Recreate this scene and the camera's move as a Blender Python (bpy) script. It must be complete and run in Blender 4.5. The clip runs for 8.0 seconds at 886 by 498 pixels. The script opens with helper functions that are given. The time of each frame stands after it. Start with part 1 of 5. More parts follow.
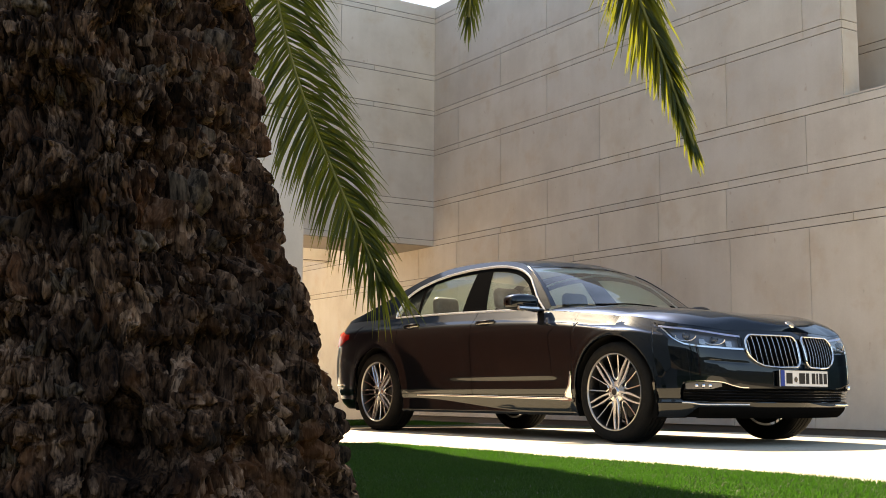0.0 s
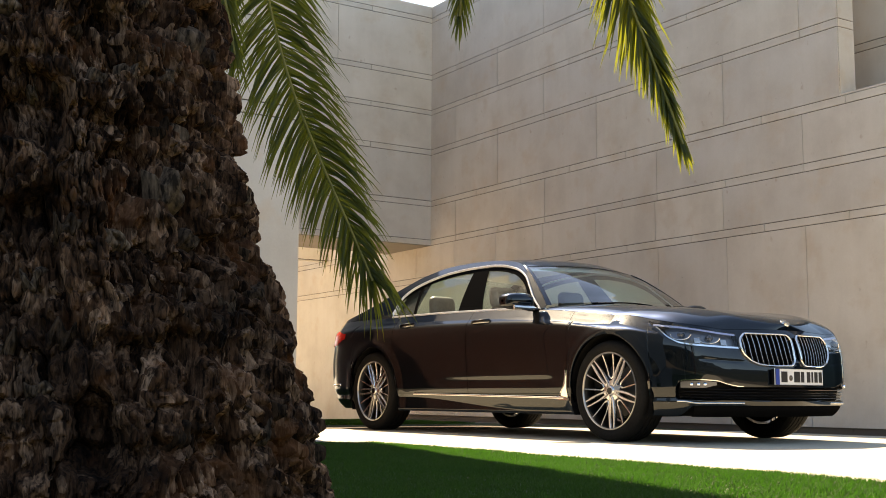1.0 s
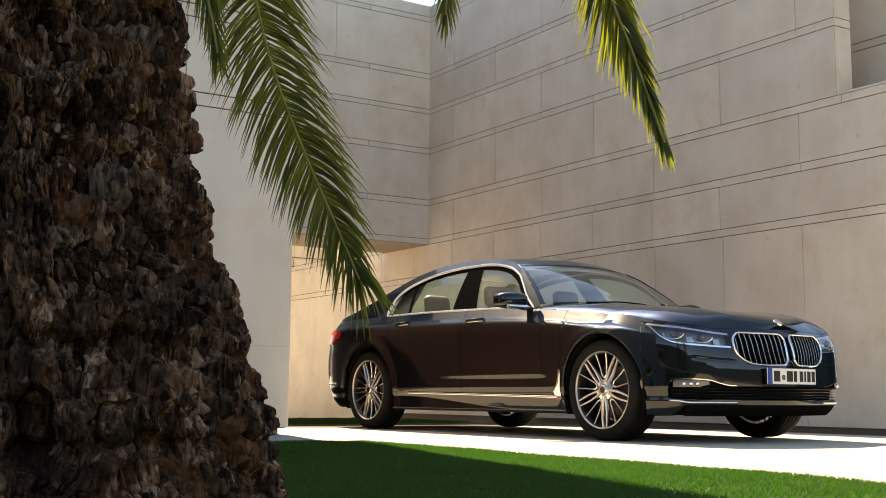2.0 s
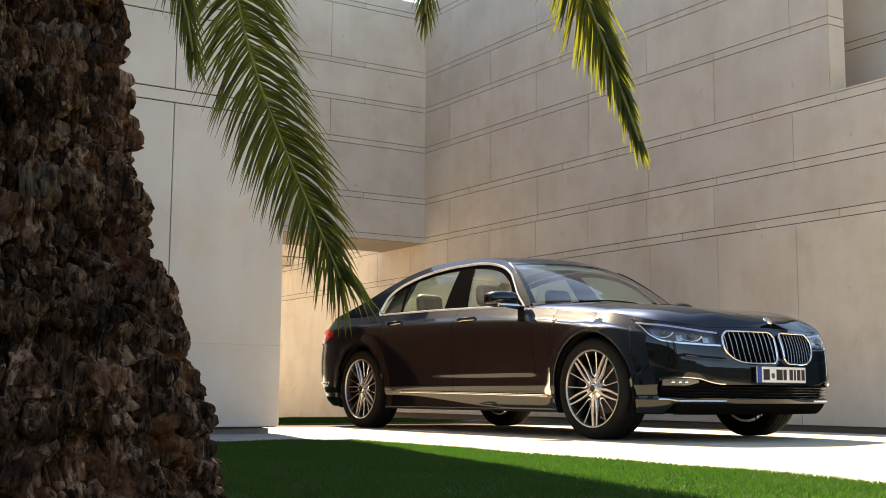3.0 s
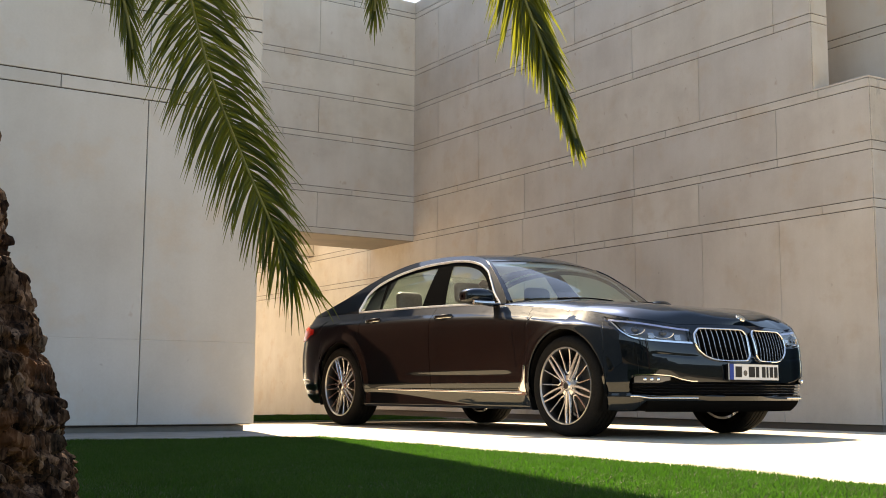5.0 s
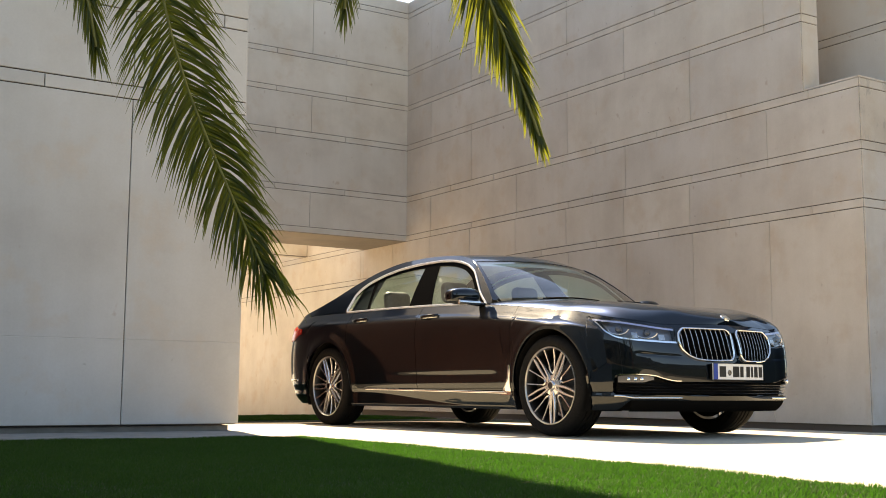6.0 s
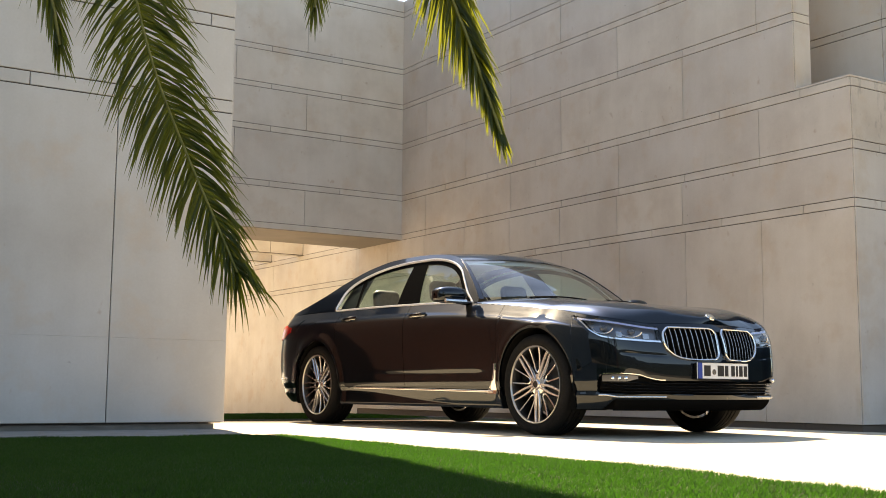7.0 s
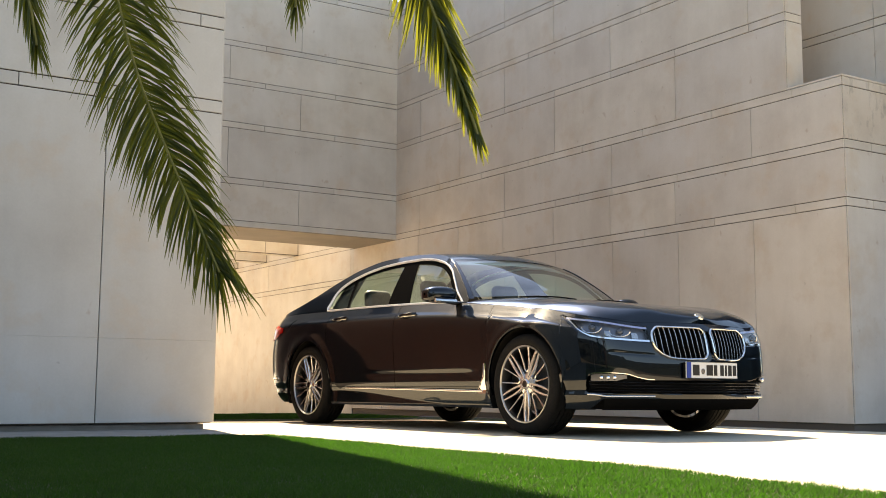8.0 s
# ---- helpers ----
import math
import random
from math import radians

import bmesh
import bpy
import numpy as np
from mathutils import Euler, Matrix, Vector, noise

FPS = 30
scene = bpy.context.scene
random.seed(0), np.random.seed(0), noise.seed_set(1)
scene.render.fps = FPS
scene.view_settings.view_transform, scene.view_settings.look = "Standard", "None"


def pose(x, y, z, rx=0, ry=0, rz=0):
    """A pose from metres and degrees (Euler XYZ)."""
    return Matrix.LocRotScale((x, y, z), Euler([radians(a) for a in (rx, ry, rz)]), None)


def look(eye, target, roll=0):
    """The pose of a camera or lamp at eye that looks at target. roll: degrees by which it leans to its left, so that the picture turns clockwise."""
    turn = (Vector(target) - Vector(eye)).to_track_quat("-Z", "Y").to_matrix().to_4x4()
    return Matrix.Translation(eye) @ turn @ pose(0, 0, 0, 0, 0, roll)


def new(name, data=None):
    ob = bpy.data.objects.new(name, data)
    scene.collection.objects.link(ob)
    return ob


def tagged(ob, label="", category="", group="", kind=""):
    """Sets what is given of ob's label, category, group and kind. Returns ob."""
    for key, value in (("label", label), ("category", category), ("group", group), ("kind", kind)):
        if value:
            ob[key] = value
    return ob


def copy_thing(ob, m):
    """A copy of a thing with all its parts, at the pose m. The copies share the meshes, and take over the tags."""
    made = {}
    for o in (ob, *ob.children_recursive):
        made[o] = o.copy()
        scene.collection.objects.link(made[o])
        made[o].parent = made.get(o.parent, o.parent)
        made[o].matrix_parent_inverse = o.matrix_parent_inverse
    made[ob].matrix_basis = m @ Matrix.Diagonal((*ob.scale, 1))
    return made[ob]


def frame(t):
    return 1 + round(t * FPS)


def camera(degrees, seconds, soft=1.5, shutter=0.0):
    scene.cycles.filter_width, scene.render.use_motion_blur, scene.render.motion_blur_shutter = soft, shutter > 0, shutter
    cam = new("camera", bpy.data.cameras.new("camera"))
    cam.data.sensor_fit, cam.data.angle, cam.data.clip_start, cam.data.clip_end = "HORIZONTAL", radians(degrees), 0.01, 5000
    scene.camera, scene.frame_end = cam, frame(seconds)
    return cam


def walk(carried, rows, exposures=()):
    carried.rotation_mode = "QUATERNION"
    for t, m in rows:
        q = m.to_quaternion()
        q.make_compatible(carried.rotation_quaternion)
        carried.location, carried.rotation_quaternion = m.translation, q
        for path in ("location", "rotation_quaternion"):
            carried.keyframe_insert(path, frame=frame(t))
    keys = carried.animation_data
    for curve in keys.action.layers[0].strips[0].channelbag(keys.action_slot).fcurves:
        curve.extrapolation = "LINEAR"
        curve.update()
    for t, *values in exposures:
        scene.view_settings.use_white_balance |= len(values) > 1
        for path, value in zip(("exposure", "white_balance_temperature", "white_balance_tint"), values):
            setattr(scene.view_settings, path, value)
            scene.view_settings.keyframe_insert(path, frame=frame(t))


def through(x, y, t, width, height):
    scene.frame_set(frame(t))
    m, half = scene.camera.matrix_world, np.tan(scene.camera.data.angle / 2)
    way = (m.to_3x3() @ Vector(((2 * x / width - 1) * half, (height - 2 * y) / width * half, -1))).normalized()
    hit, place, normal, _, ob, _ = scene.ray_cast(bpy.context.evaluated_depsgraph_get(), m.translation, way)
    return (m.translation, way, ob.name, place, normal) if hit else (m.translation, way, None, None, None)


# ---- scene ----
cam = camera(42.0, 8.0, 0.95)
EXPOSURE = 1.68
PATH = [
    (0, (0.521, -0.483, 0.305), (1.597, 1.183, 0.558), 0.4),
    (0.5, (0.531, -0.489, 0.305), (1.607, 1.178, 0.557), 0.3),
    (1, (0.545, -0.499, 0.304), (1.623, 1.167, 0.556), 0.3),
    (1.5, (0.567, -0.513, 0.304), (1.643, 1.153, 0.555), 0.4),
    (3, (0.657, -0.57, 0.301), (1.733, 1.097, 0.55), 0.3),
    (3.5, (0.693, -0.592, 0.301), (1.77, 1.075, 0.549), 0.4),
    (4, (0.73, -0.613, 0.3), (1.808, 1.054, 0.547), 0.4),
    (4.5, (0.768, -0.653, 0.301), (1.845, 1.015, 0.546), 0.3),
    (6, (0.902, -0.726, 0.294), (1.981, 0.94, 0.54), 0.3),
    (6.5, (0.961, -0.772, 0.294), (2.038, 0.895, 0.538), 0.3),
    (7, (1.001, -0.789, 0.294), (2.078, 0.879, 0.538), 0.4),
    (7.5, (1.037, -0.816, 0.294), (2.114, 0.851, 0.538), 0.4),
    (8, (1.053, -0.825, 0.293), (2.133, 0.841, 0.537), 0.3),
]
walk(cam, [(t, look(eye, target, roll)) for t, eye, target, roll in PATH], [(0, EXPOSURE, 8900, 12), (7.3, EXPOSURE + 0.05, 8900, 12), (8, EXPOSURE + 0.13, 8900, 12)])

# ---------------------------------------------------------------- light
SUN_EL, SUN_AZ = 47.0, 14.0          # height over the horizon; turn from +y towards +x
world = bpy.data.worlds.new("sky")
scene.world = world
world.use_nodes = True
wn = world.node_tree
sky = wn.nodes.new("ShaderNodeTexSky")
sky.sky_type, sky.sun_disc = "NISHITA", False
sky.dust_density, sky.ozone_density = 0.3, 3.0
sky.sun_elevation, sky.sun_rotation = radians(SUN_EL), radians(SUN_AZ)
wn.nodes["Background"].inputs[1].default_value = 0.122
wn.links.new(sky.outputs[0], wn.nodes["Background"].inputs[0])
sun_data = bpy.data.lights.new("sun", "SUN")
sun_data.energy, sun_data.angle, sun_data.color = 5.0, radians(0.6), (1.0, 0.93, 0.82)
sun = new("sun", sun_data)
_e, _a = radians(SUN_EL), radians(SUN_AZ)
sun.matrix_world = look((0, 0, 0), (-math.cos(_e) * math.sin(_a), -math.cos(_e) * math.cos(_a), -math.sin(_e)))


# ---------------------------------------------------------------- materials
class Mat:
    """A node material under construction."""

    def __init__(self, name, rough=0.6, metal=0.0, **extra):
        self.m = bpy.data.materials.new(name)
        self.m.use_nodes = True
        self.t = self.m.node_tree
        self.b = self.t.nodes["Principled BSDF"]
        self.b.inputs["Roughness"].default_value = rough
        self.b.inputs["Metallic"].default_value = metal
        for k, v in extra.items():
            self.b.inputs[k.replace("_", " ")].default_value = v
        self.co = self.t.nodes.new("ShaderNodeTexCoord").outputs["Object"]

    def use(self, where):
        """'world' lays the pattern by place in the world, 'object' by the thing's own axes."""
        if where == "world":
            self.co = self.t.nodes.new("ShaderNodeNewGeometry").outputs["Position"]
        return self

    def stretch(self, x, y, z):
        n = self.t.nodes.new("ShaderNodeVectorMath")
        n.operation = "MULTIPLY"
        self.t.links.new(self.co, n.inputs[0])
        n.inputs[1].default_value = (x, y, z)
        return n.outputs[0]

    def noise(self, scale, detail=4.0, rough=0.55, co=None):
        n = self.t.nodes.new("ShaderNodeTexNoise")
        n.inputs["Scale"].default_value, n.inputs["Detail"].default_value, n.inputs["Roughness"].default_value = scale, detail, rough
        self.t.links.new(co or self.co, n.inputs["Vector"])
        return n.outputs["Fac"]

    def voronoi(self, scale, co=None, out="Distance"):
        n = self.t.nodes.new("ShaderNodeTexVoronoi")
        n.inputs["Scale"].default_value = scale
        self.t.links.new(co or self.co, n.inputs["Vector"])
        return n.outputs[out]

    def ramp(self, fac, *stops):
        n = self.t.nodes.new("ShaderNodeValToRGB")
        els = n.color_ramp.elements
        while len(els) < len(stops):
            els.new(0.5)
        for e, (p, c) in zip(els, stops):
            e.position, e.color = p, (*c, 1) if len(c) == 3 else c
        self.t.links.new(fac, n.inputs[0])
        return n.outputs[0]

    def mix(self, fac, a, b, mode="MIX"):
        n = self.t.nodes.new("ShaderNodeMix")
        n.data_type, n.blend_type = "RGBA", mode
        for v, i in ((fac, 0), (a, 6), (b, 7)):
            if hasattr(v, "is_output"):
                self.t.links.new(v, n.inputs[i])
            else:
                n.inputs[i].default_value = v if i == 0 else (*v, 1)
        return n.outputs[2]

    def random(self):
        return self.t.nodes.new("ShaderNodeObjectInfo").outputs["Random"]

    def island(self):
        return self.t.nodes.new("ShaderNodeNewGeometry").outputs["Random Per Island"]

    def color(self, c):
        if hasattr(c, "is_output"):
            self.t.links.new(c, self.b.inputs["Base Color"])
        else:
            self.b.inputs["Base Color"].default_value = (*c, 1)
        return self

    def rough(self, fac, lo, hi):
        n = self.t.nodes.new("ShaderNodeMapRange")
        n.inputs[3].default_value, n.inputs[4].default_value = lo, hi
        self.t.links.new(fac, n.inputs[0])
        self.t.links.new(n.outputs[0], self.b.inputs["Roughness"])
        return self

    def bump(self, fac, strength, dist=0.01):
        n = self.t.nodes.new("ShaderNodeBump")
        n.inputs["Strength"].default_value, n.inputs["Distance"].default_value = strength, dist
        self.t.links.new(fac, n.inputs["Height"])
        last = self.b.inputs["Normal"].links
        if last:
            self.t.links.new(last[0].from_socket, n.inputs["Normal"])
        self.t.links.new(n.outputs[0], self.b.inputs["Normal"])
        return self


def plain(name, c, rough=0.5, metal=0.0, **extra):
    return Mat(name, rough, metal, **extra).color(c).m


def limestone(name, a, b, c, stained=False):
    """Honed limestone slabs: each slab its own shade, with clouds, faint veins, ochre spots and fine pores; stained adds dark runs of rainwater."""
    s = Mat(name, 0.72).use("world")
    cloud = s.noise(1.3, 5, 0.6)
    slab = s.ramp(s.random(), (0.0, a), (0.5, b), (1.0, c))
    tone = s.ramp(cloud, (0.34, (0.895, 0.875, 0.86)), (0.50, (0.99, 0.985, 0.98)), (0.66, (1.045, 1.055, 1.075)))
    col = s.mix(1.0, slab, tone, "MULTIPLY")
    pits = s.ramp(s.noise(11, 2, 0.5), (0.74, (0, 0, 0)), (0.79, (0.40, 0.40, 0.40)))
    col = s.mix(pits, col, (0.30, 0.25, 0.20))
    spots = s.ramp(s.noise(2.3, 4, 0.6), (0.54, (0, 0, 0)), (0.70, (0.50, 0.50, 0.50)))
    col = s.mix(spots, col, (0.56, 0.43, 0.31))
    streak = s.ramp(s.noise(1.0, 4, 0.6, s.stretch(5.0, 5.0, 0.5)), (0.35, (0.965, 0.965, 0.965)), (0.7, (1.015, 1.015, 1.015)))
    col = s.mix(1.0, col, streak, "MULTIPLY")
    rust = s.ramp(s.noise(1.0, 3, 0.5, s.stretch(7.5, 7.5, 5.0)), (0.70, (0, 0, 0)), (0.76, (0.45, 0.45, 0.45)))
    col = s.mix(rust, col, (0.40, 0.27, 0.18))
    if stained:
        runs = s.ramp(s.noise(1.0, 5, 0.7, s.stretch(6.0, 6.0, 2.4)), (0.54, (0, 0, 0)), (0.70, (0.55, 0.55, 0.55)))
        col = s.mix(runs, col, (0.17, 0.15, 0.13))
    fine = s.noise(60, 3)
    col = s.mix(1.0, col, s.ramp(fine, (0.3, (0.975, 0.975, 0.975)), (0.7, (1.015, 1.015, 1.015))), "MULTIPLY")
    s.color(col).rough(cloud, 0.6, 0.85).bump(fine, 0.05, 0.004).bump(s.noise(9, 4), 0.10, 0.01)
    return s.m


STONE = limestone("limestone", (0.585, 0.520, 0.452), (0.625, 0.555, 0.48), (0.66, 0.582, 0.492))
STAINED = limestone("rain-stained limestone", (0.585, 0.520, 0.452), (0.625, 0.555, 0.48), (0.66, 0.582, 0.492), True)
GREYSTONE = limestone("grey limestone", (0.525, 0.49, 0.44), (0.545, 0.508, 0.457), (0.565, 0.525, 0.47))
JOINT = plain("joint mortar", (0.12, 0.095, 0.075), 0.9)
_p = Mat("pale paving", 0.8).use("world")
_pc = _p.ramp(_p.noise(0.9, 6, 0.6), (0.3, (0.455, 0.400, 0.300)), (0.7, (0.520, 0.460, 0.350)))
_p.color(_p.mix(1.0, _pc, _p.ramp(_p.noise(45, 3), (0.3, (0.88, 0.88, 0.88)), (0.7, (1.05, 1.05, 1.05))), "MULTIPLY"))
PAVING = _p.bump(_p.noise(70, 3), 0.2, 0.004).m
_s = Mat("soil", 0.95).use("world")
SOIL = _s.color(_s.ramp(_s.noise(14, 5), (0.3, (0.045, 0.032, 0.02)), (0.7, (0.10, 0.075, 0.05)))).bump(_s.noise(40, 4), 0.6, 0.02).m
_t = Mat("turf ground", 0.9).use("world")
TURF = _t.color(_t.ramp(_t.noise(30, 4), (0.3, (0.030, 0.038, 0.010)), (0.7, (0.048, 0.060, 0.016)))).bump(_t.noise(60, 3), 0.5, 0.02).m
_g = Mat("grass blades", 0.6, Specular_IOR_Level=0.15).use("world")
_gc = _g.ramp(_g.noise(1.6, 4), (0.3, (0.029, 0.034, 0.010)), (0.7, (0.044, 0.048, 0.015)))
_g.color(_g.mix(1.0, _gc, _g.ramp(_g.island(), (0.0, (0.45, 0.5, 0.45)), (0.75, (1.05, 1.05, 1.0)), (1.0, (1.6, 1.75, 1.2))), "MULTIPLY"))


def leafy(mat, through, share=0.35):
    """Lets some of the sun through the thin leaf."""
    t = mat.t
    add, tr = t.nodes.new("ShaderNodeMixShader"), t.nodes.new("ShaderNodeBsdfTranslucent")
    tr.inputs[0].default_value = through
    add.inputs[0].default_value = share
    t.links.new(mat.b.outputs[0], add.inputs[1])
    t.links.new(tr.outputs[0], add.inputs[2])
    t.links.new(add.outputs[0], t.nodes["Material Output"].inputs[0])
    return mat.m


GRASS = leafy(_g, (0.066, 0.245, 0.021, 1), 0.30)


# ---------------------------------------------------------------- helpers for meshes
def mesh_of(name, verts, faces, smooth=False):
    me = bpy.data.meshes.new(name)
    me.from_pydata([tuple(v) for v in verts], [], [tuple(f) for f in faces])
    me.update()
    if smooth:
        me.polygons.foreach_set("use_smooth", [True] * len(me.polygons))
    return me


def part(name, me, material, parent=None, label=""):
    """Links a mesh or bmesh as one object, under a thing or a part."""
    if isinstance(me, bmesh.types.BMesh):
        data = bpy.data.meshes.new(name)
        me.to_mesh(data)
        me.free()
        me = data
    ob = new(name, me)
    if not me.materials:
        me.materials.append(material)
    ob.parent = parent
    if label:
        ob["label"] = label
    return ob


def box_mesh(name, lo, hi, bevel=0.0):
    bm = bmesh.new()
    lo, hi = Vector(lo), Vector(hi)
    bmesh.ops.create_cube(bm, size=1.0)
    for v in bm.verts:
        v.co = (lo + hi) / 2 + Vector(a * b for a, b in zip(v.co, hi - lo))
    if bevel:
        bmesh.ops.bevel(bm, geom=list(bm.edges), offset=bevel, segments=1, affect="EDGES")
    me = bpy.data.meshes.new(name)
    bm.to_mesh(me)
    bm.free()
    return me


def empty(name, m=None):
    ob = new(name)
    ob.empty_display_size = 0.2
    if m is not None:
        ob.matrix_world = m
    return ob


# ---------------------------------------------------------------- walls of limestone slabs
# joints between courses: (bottom, top) of tall courses, with narrow bands between them
LEVELS = (-0.30, 2.312, 2.411, 2.956, 3.056, 3.657, 3.758, 4.594, 4.695, 5.331, 5.420, 5.982, 6.075, 7.050, 7.145, 7.36)
GAP, PROUD = 0.009, 0.012


def slab_mesh(w, h, d):
    """A slab that stands on its own base edge: width along x, proud along -y, a small chamfer round the face."""
    c = 0.003
    back = [(0, 0, 0), (w, 0, 0), (w, 0, h), (0, 0, h)]
    mid = [(x, -d + c, z) for x, _, z in back]
    face = [(c, -d, c), (w - c, -d, c), (w - c, -d, h - c), (c, -d, h - c)]
    faces = [(8, 9, 10, 11)]
    for k in (0, 4):
        faces += [(k + i, k + (i + 1) % 4, k + 4 + (i + 1) % 4, k + 4 + i) for i in range(4)]
    return mesh_of("slab", back + mid + face, faces)


SLABS = {}


def clad(wall, start, along, length, cuts, levels=LEVELS, material=STONE, proud=PROUD, hairline=None):
    """Slabs on a wall face from start, running along a direction (the face looks to the right of it). cuts(course) gives the joints along it; hairline is a level with a closed joint."""
    along = Vector((*along, 0)).normalized()
    turn = Matrix.Rotation(math.atan2(along.y, along.x), 4, "Z")
    for k, (lo, hi) in enumerate(zip(levels, levels[1:])):
        ends = [0.0] + sorted(c for c in cuts(k) if 0.05 < c < length - 0.05) + [length]
        for a, b in zip(ends, ends[1:]):
            g0, g1 = 0.0015 if a == 0.0 else GAP / 3, 0.0015 if b == length else GAP / 3
            h0, h1 = (0.0 if z == hairline else GAP / 2 for z in (lo, hi))
            size = (round(b - a - g0 - g1, 3), round(hi - lo - h0 - h1, 3))
            key = (size, material.name)
            if key not in SLABS:
                SLABS[key] = slab_mesh(*size, proud)
                SLABS[key].materials.append(material)
            ob = new("slab", SLABS[key])
            ob.parent = wall
            ob.matrix_world = Matrix.Translation(Vector(start) + along * (a + g0) + Vector((0, 0, lo + h0))) @ turn


def wall(name, lo, hi, label):
    return tagged(part(name, box_mesh(name, lo, hi), JOINT), label, "wall", kind="structure")


XW, YB, YL = 11.454, 16.763, 7.465      # faces: long wall, bridge, near block
MODULE = 1.245


def cuts_right(k):
    """Joints of the long wall, from its near corner; odd courses are the narrow bands."""
    if k % 2:
        return [0.68 + 0.62 * ((k // 2) % 2) + MODULE * i for i in range(14)]
    first = (1.305, 1.305, 1.305, 2.55, 1.305, 2.55, 1.305, 2.55)[k // 2]
    step = (1, 1, 2, 2, 2, 2, 2, 1)[k // 2]
    if k == 2:
        first = 2.595
    return [first + step * MODULE * i for i in range(14)]


def cuts_bridge(k):
    if k == 0:
        return []
    if k % 2:
        return [(1.93, 0.64)[(k // 2) % 2] + 2.595 * i for i in range(4) if k % 4 == 1 or i]
    return [1.265 + 1.33 * i for i in range(6)]


def cuts_block(k):
    if k % 2:
        return [(1.52, 0.193)[(k // 2) % 2] + 1.87 * i for i in range(6)]
    return [0.885 + MODULE * i for i in range(8)]


SEAM = 0.656
BLOCK_LEVELS = (0.048, 2.414, 2.514, 3.083, 3.182, 3.78, 3.88, 4.70, 4.80, 5.44, 5.53, 6.09, 6.18, 6.9)

# the long wall: full height behind, a lower parapet at its near end
wall_long = wall("wall_long", (XW + PROUD, 7.93 + PROUD, -0.3), (XW + 0.28, 40.0, 7.36), "tall wall of pale beige limestone slabs with thin joints")
wall_end = wall("wall_parapet", (XW + PROUD, 7.175 + PROUD, -0.3), (XW + 6.0, 7.93 + PROUD - 0.004, 3.77), "lower limestone parapet block beside the tall wall")
LOW, HIGH = (-0.038,) + LEVELS[1:7], LEVELS[6:]


# faces run so that the open side lies to the right of the run
for levels, stone in ((LOW[:5], STONE), (LOW[4:], STAINED)):
    clad(wall_end, (XW, 7.175, 0), (1, 0), 6.0, lambda k: [0.45 + MODULE * i for i in range(5)] if k % 2 else [0.9 + MODULE * i for i in range(5)], levels, stone)
clad(wall_long, (XW, 18.3, 0), (0, -1), 18.3 - 7.175, lambda k: [18.3 - 7.175 - c for c in cuts_right(k)], LOW)
clad(wall_long, (XW, 16.763, 0), (0, -1), 16.763 - 7.93, lambda k: [16.763 - 7.175 - c for c in cuts_right(k + 6)], HIGH)
clad(wall_long, (XW, 7.93, 0), (1, 0), 0.275, lambda k: [], HIGH)
tagged(part("coping", box_mesh("coping", (XW - 0.004, 7.171, 3.762), (XW + 6.0, 7.93, 3.785), 0.003), STONE), "thin limestone coping on the parapet", "coping", kind="structure")

# the wall set back over the parapet
wall_back = wall("wall_setback", (12.53 + PROUD, 4.0, 3.4), (12.9, 27.0, 7.36), "grey limestone wall set back in the shade")
clad(wall_back, (12.53, 12.0, 0), (0, -1), 8.0, lambda k: [0.75 + MODULE * i for i in range(8)], LEVELS[6:], GREYSTONE)

# the bridge over the passage, seen from below
wall_bridge = wall("wall_bridge", (4.4, YB + PROUD, 2.962), (XW, 18.25, 7.36), "limestone-clad bridge spanning a passage between two walls")
clad(wall_bridge, (4.4, YB, 0), (1, 0), XW - 4.4, lambda k: [XW - 4.4 - c for c in cuts_bridge(k)], LEVELS[3:], STONE)
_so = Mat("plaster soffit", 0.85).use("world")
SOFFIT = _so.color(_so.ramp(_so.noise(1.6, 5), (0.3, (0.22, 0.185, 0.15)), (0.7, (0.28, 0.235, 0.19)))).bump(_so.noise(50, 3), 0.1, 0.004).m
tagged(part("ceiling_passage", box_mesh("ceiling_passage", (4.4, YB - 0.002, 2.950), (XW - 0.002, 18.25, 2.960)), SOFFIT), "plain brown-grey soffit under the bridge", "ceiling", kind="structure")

# the block beside the lawn
# the unseen side's two colours are made up for the car doors to mirror
_bw = Mat("brown cladding for reflections", 0.6).use("world")
BROWN = _bw.color(_bw.ramp(_bw.noise(1.0, 5, 0.6, _bw.stretch(8, 1.2, 8)), (0.3, (0.098, 0.030, 0.016)), (0.7, (0.150, 0.046, 0.026)))).bump(_bw.noise(30, 3), 0.2, 0.004).m
_bz = Mat("dark cladding for reflections", 0.5).use("world")
DARK_MIRRORED = _bz.color(_bz.ramp(_bz.noise(1.0, 5, 0.6, _bz.stretch(6, 1.2, 6)), (0.3, (0.014, 0.012, 0.013)), (0.7, (0.024, 0.020, 0.020)))).bump(_bz.noise(30, 3), 0.2, 0.004).m
wall_block = wall("wall_block", (-6.0, YL + PROUD, 0.045), (4.37 - PROUD, 40.0, 6.9), "near block clad in large grey limestone slabs")
clad(wall_block, (-6.0, YL, 0), (1, 0), 10.37, lambda k: [10.37 - c for c in cuts_block(max(k - 1, 0))], (0.048, SEAM) + BLOCK_LEVELS[1:], GREYSTONE, hairline=SEAM)
clad(wall_block, (4.37, YL, 0), (0, 1), 0.30, lambda k: [], BLOCK_LEVELS, GREYSTONE)
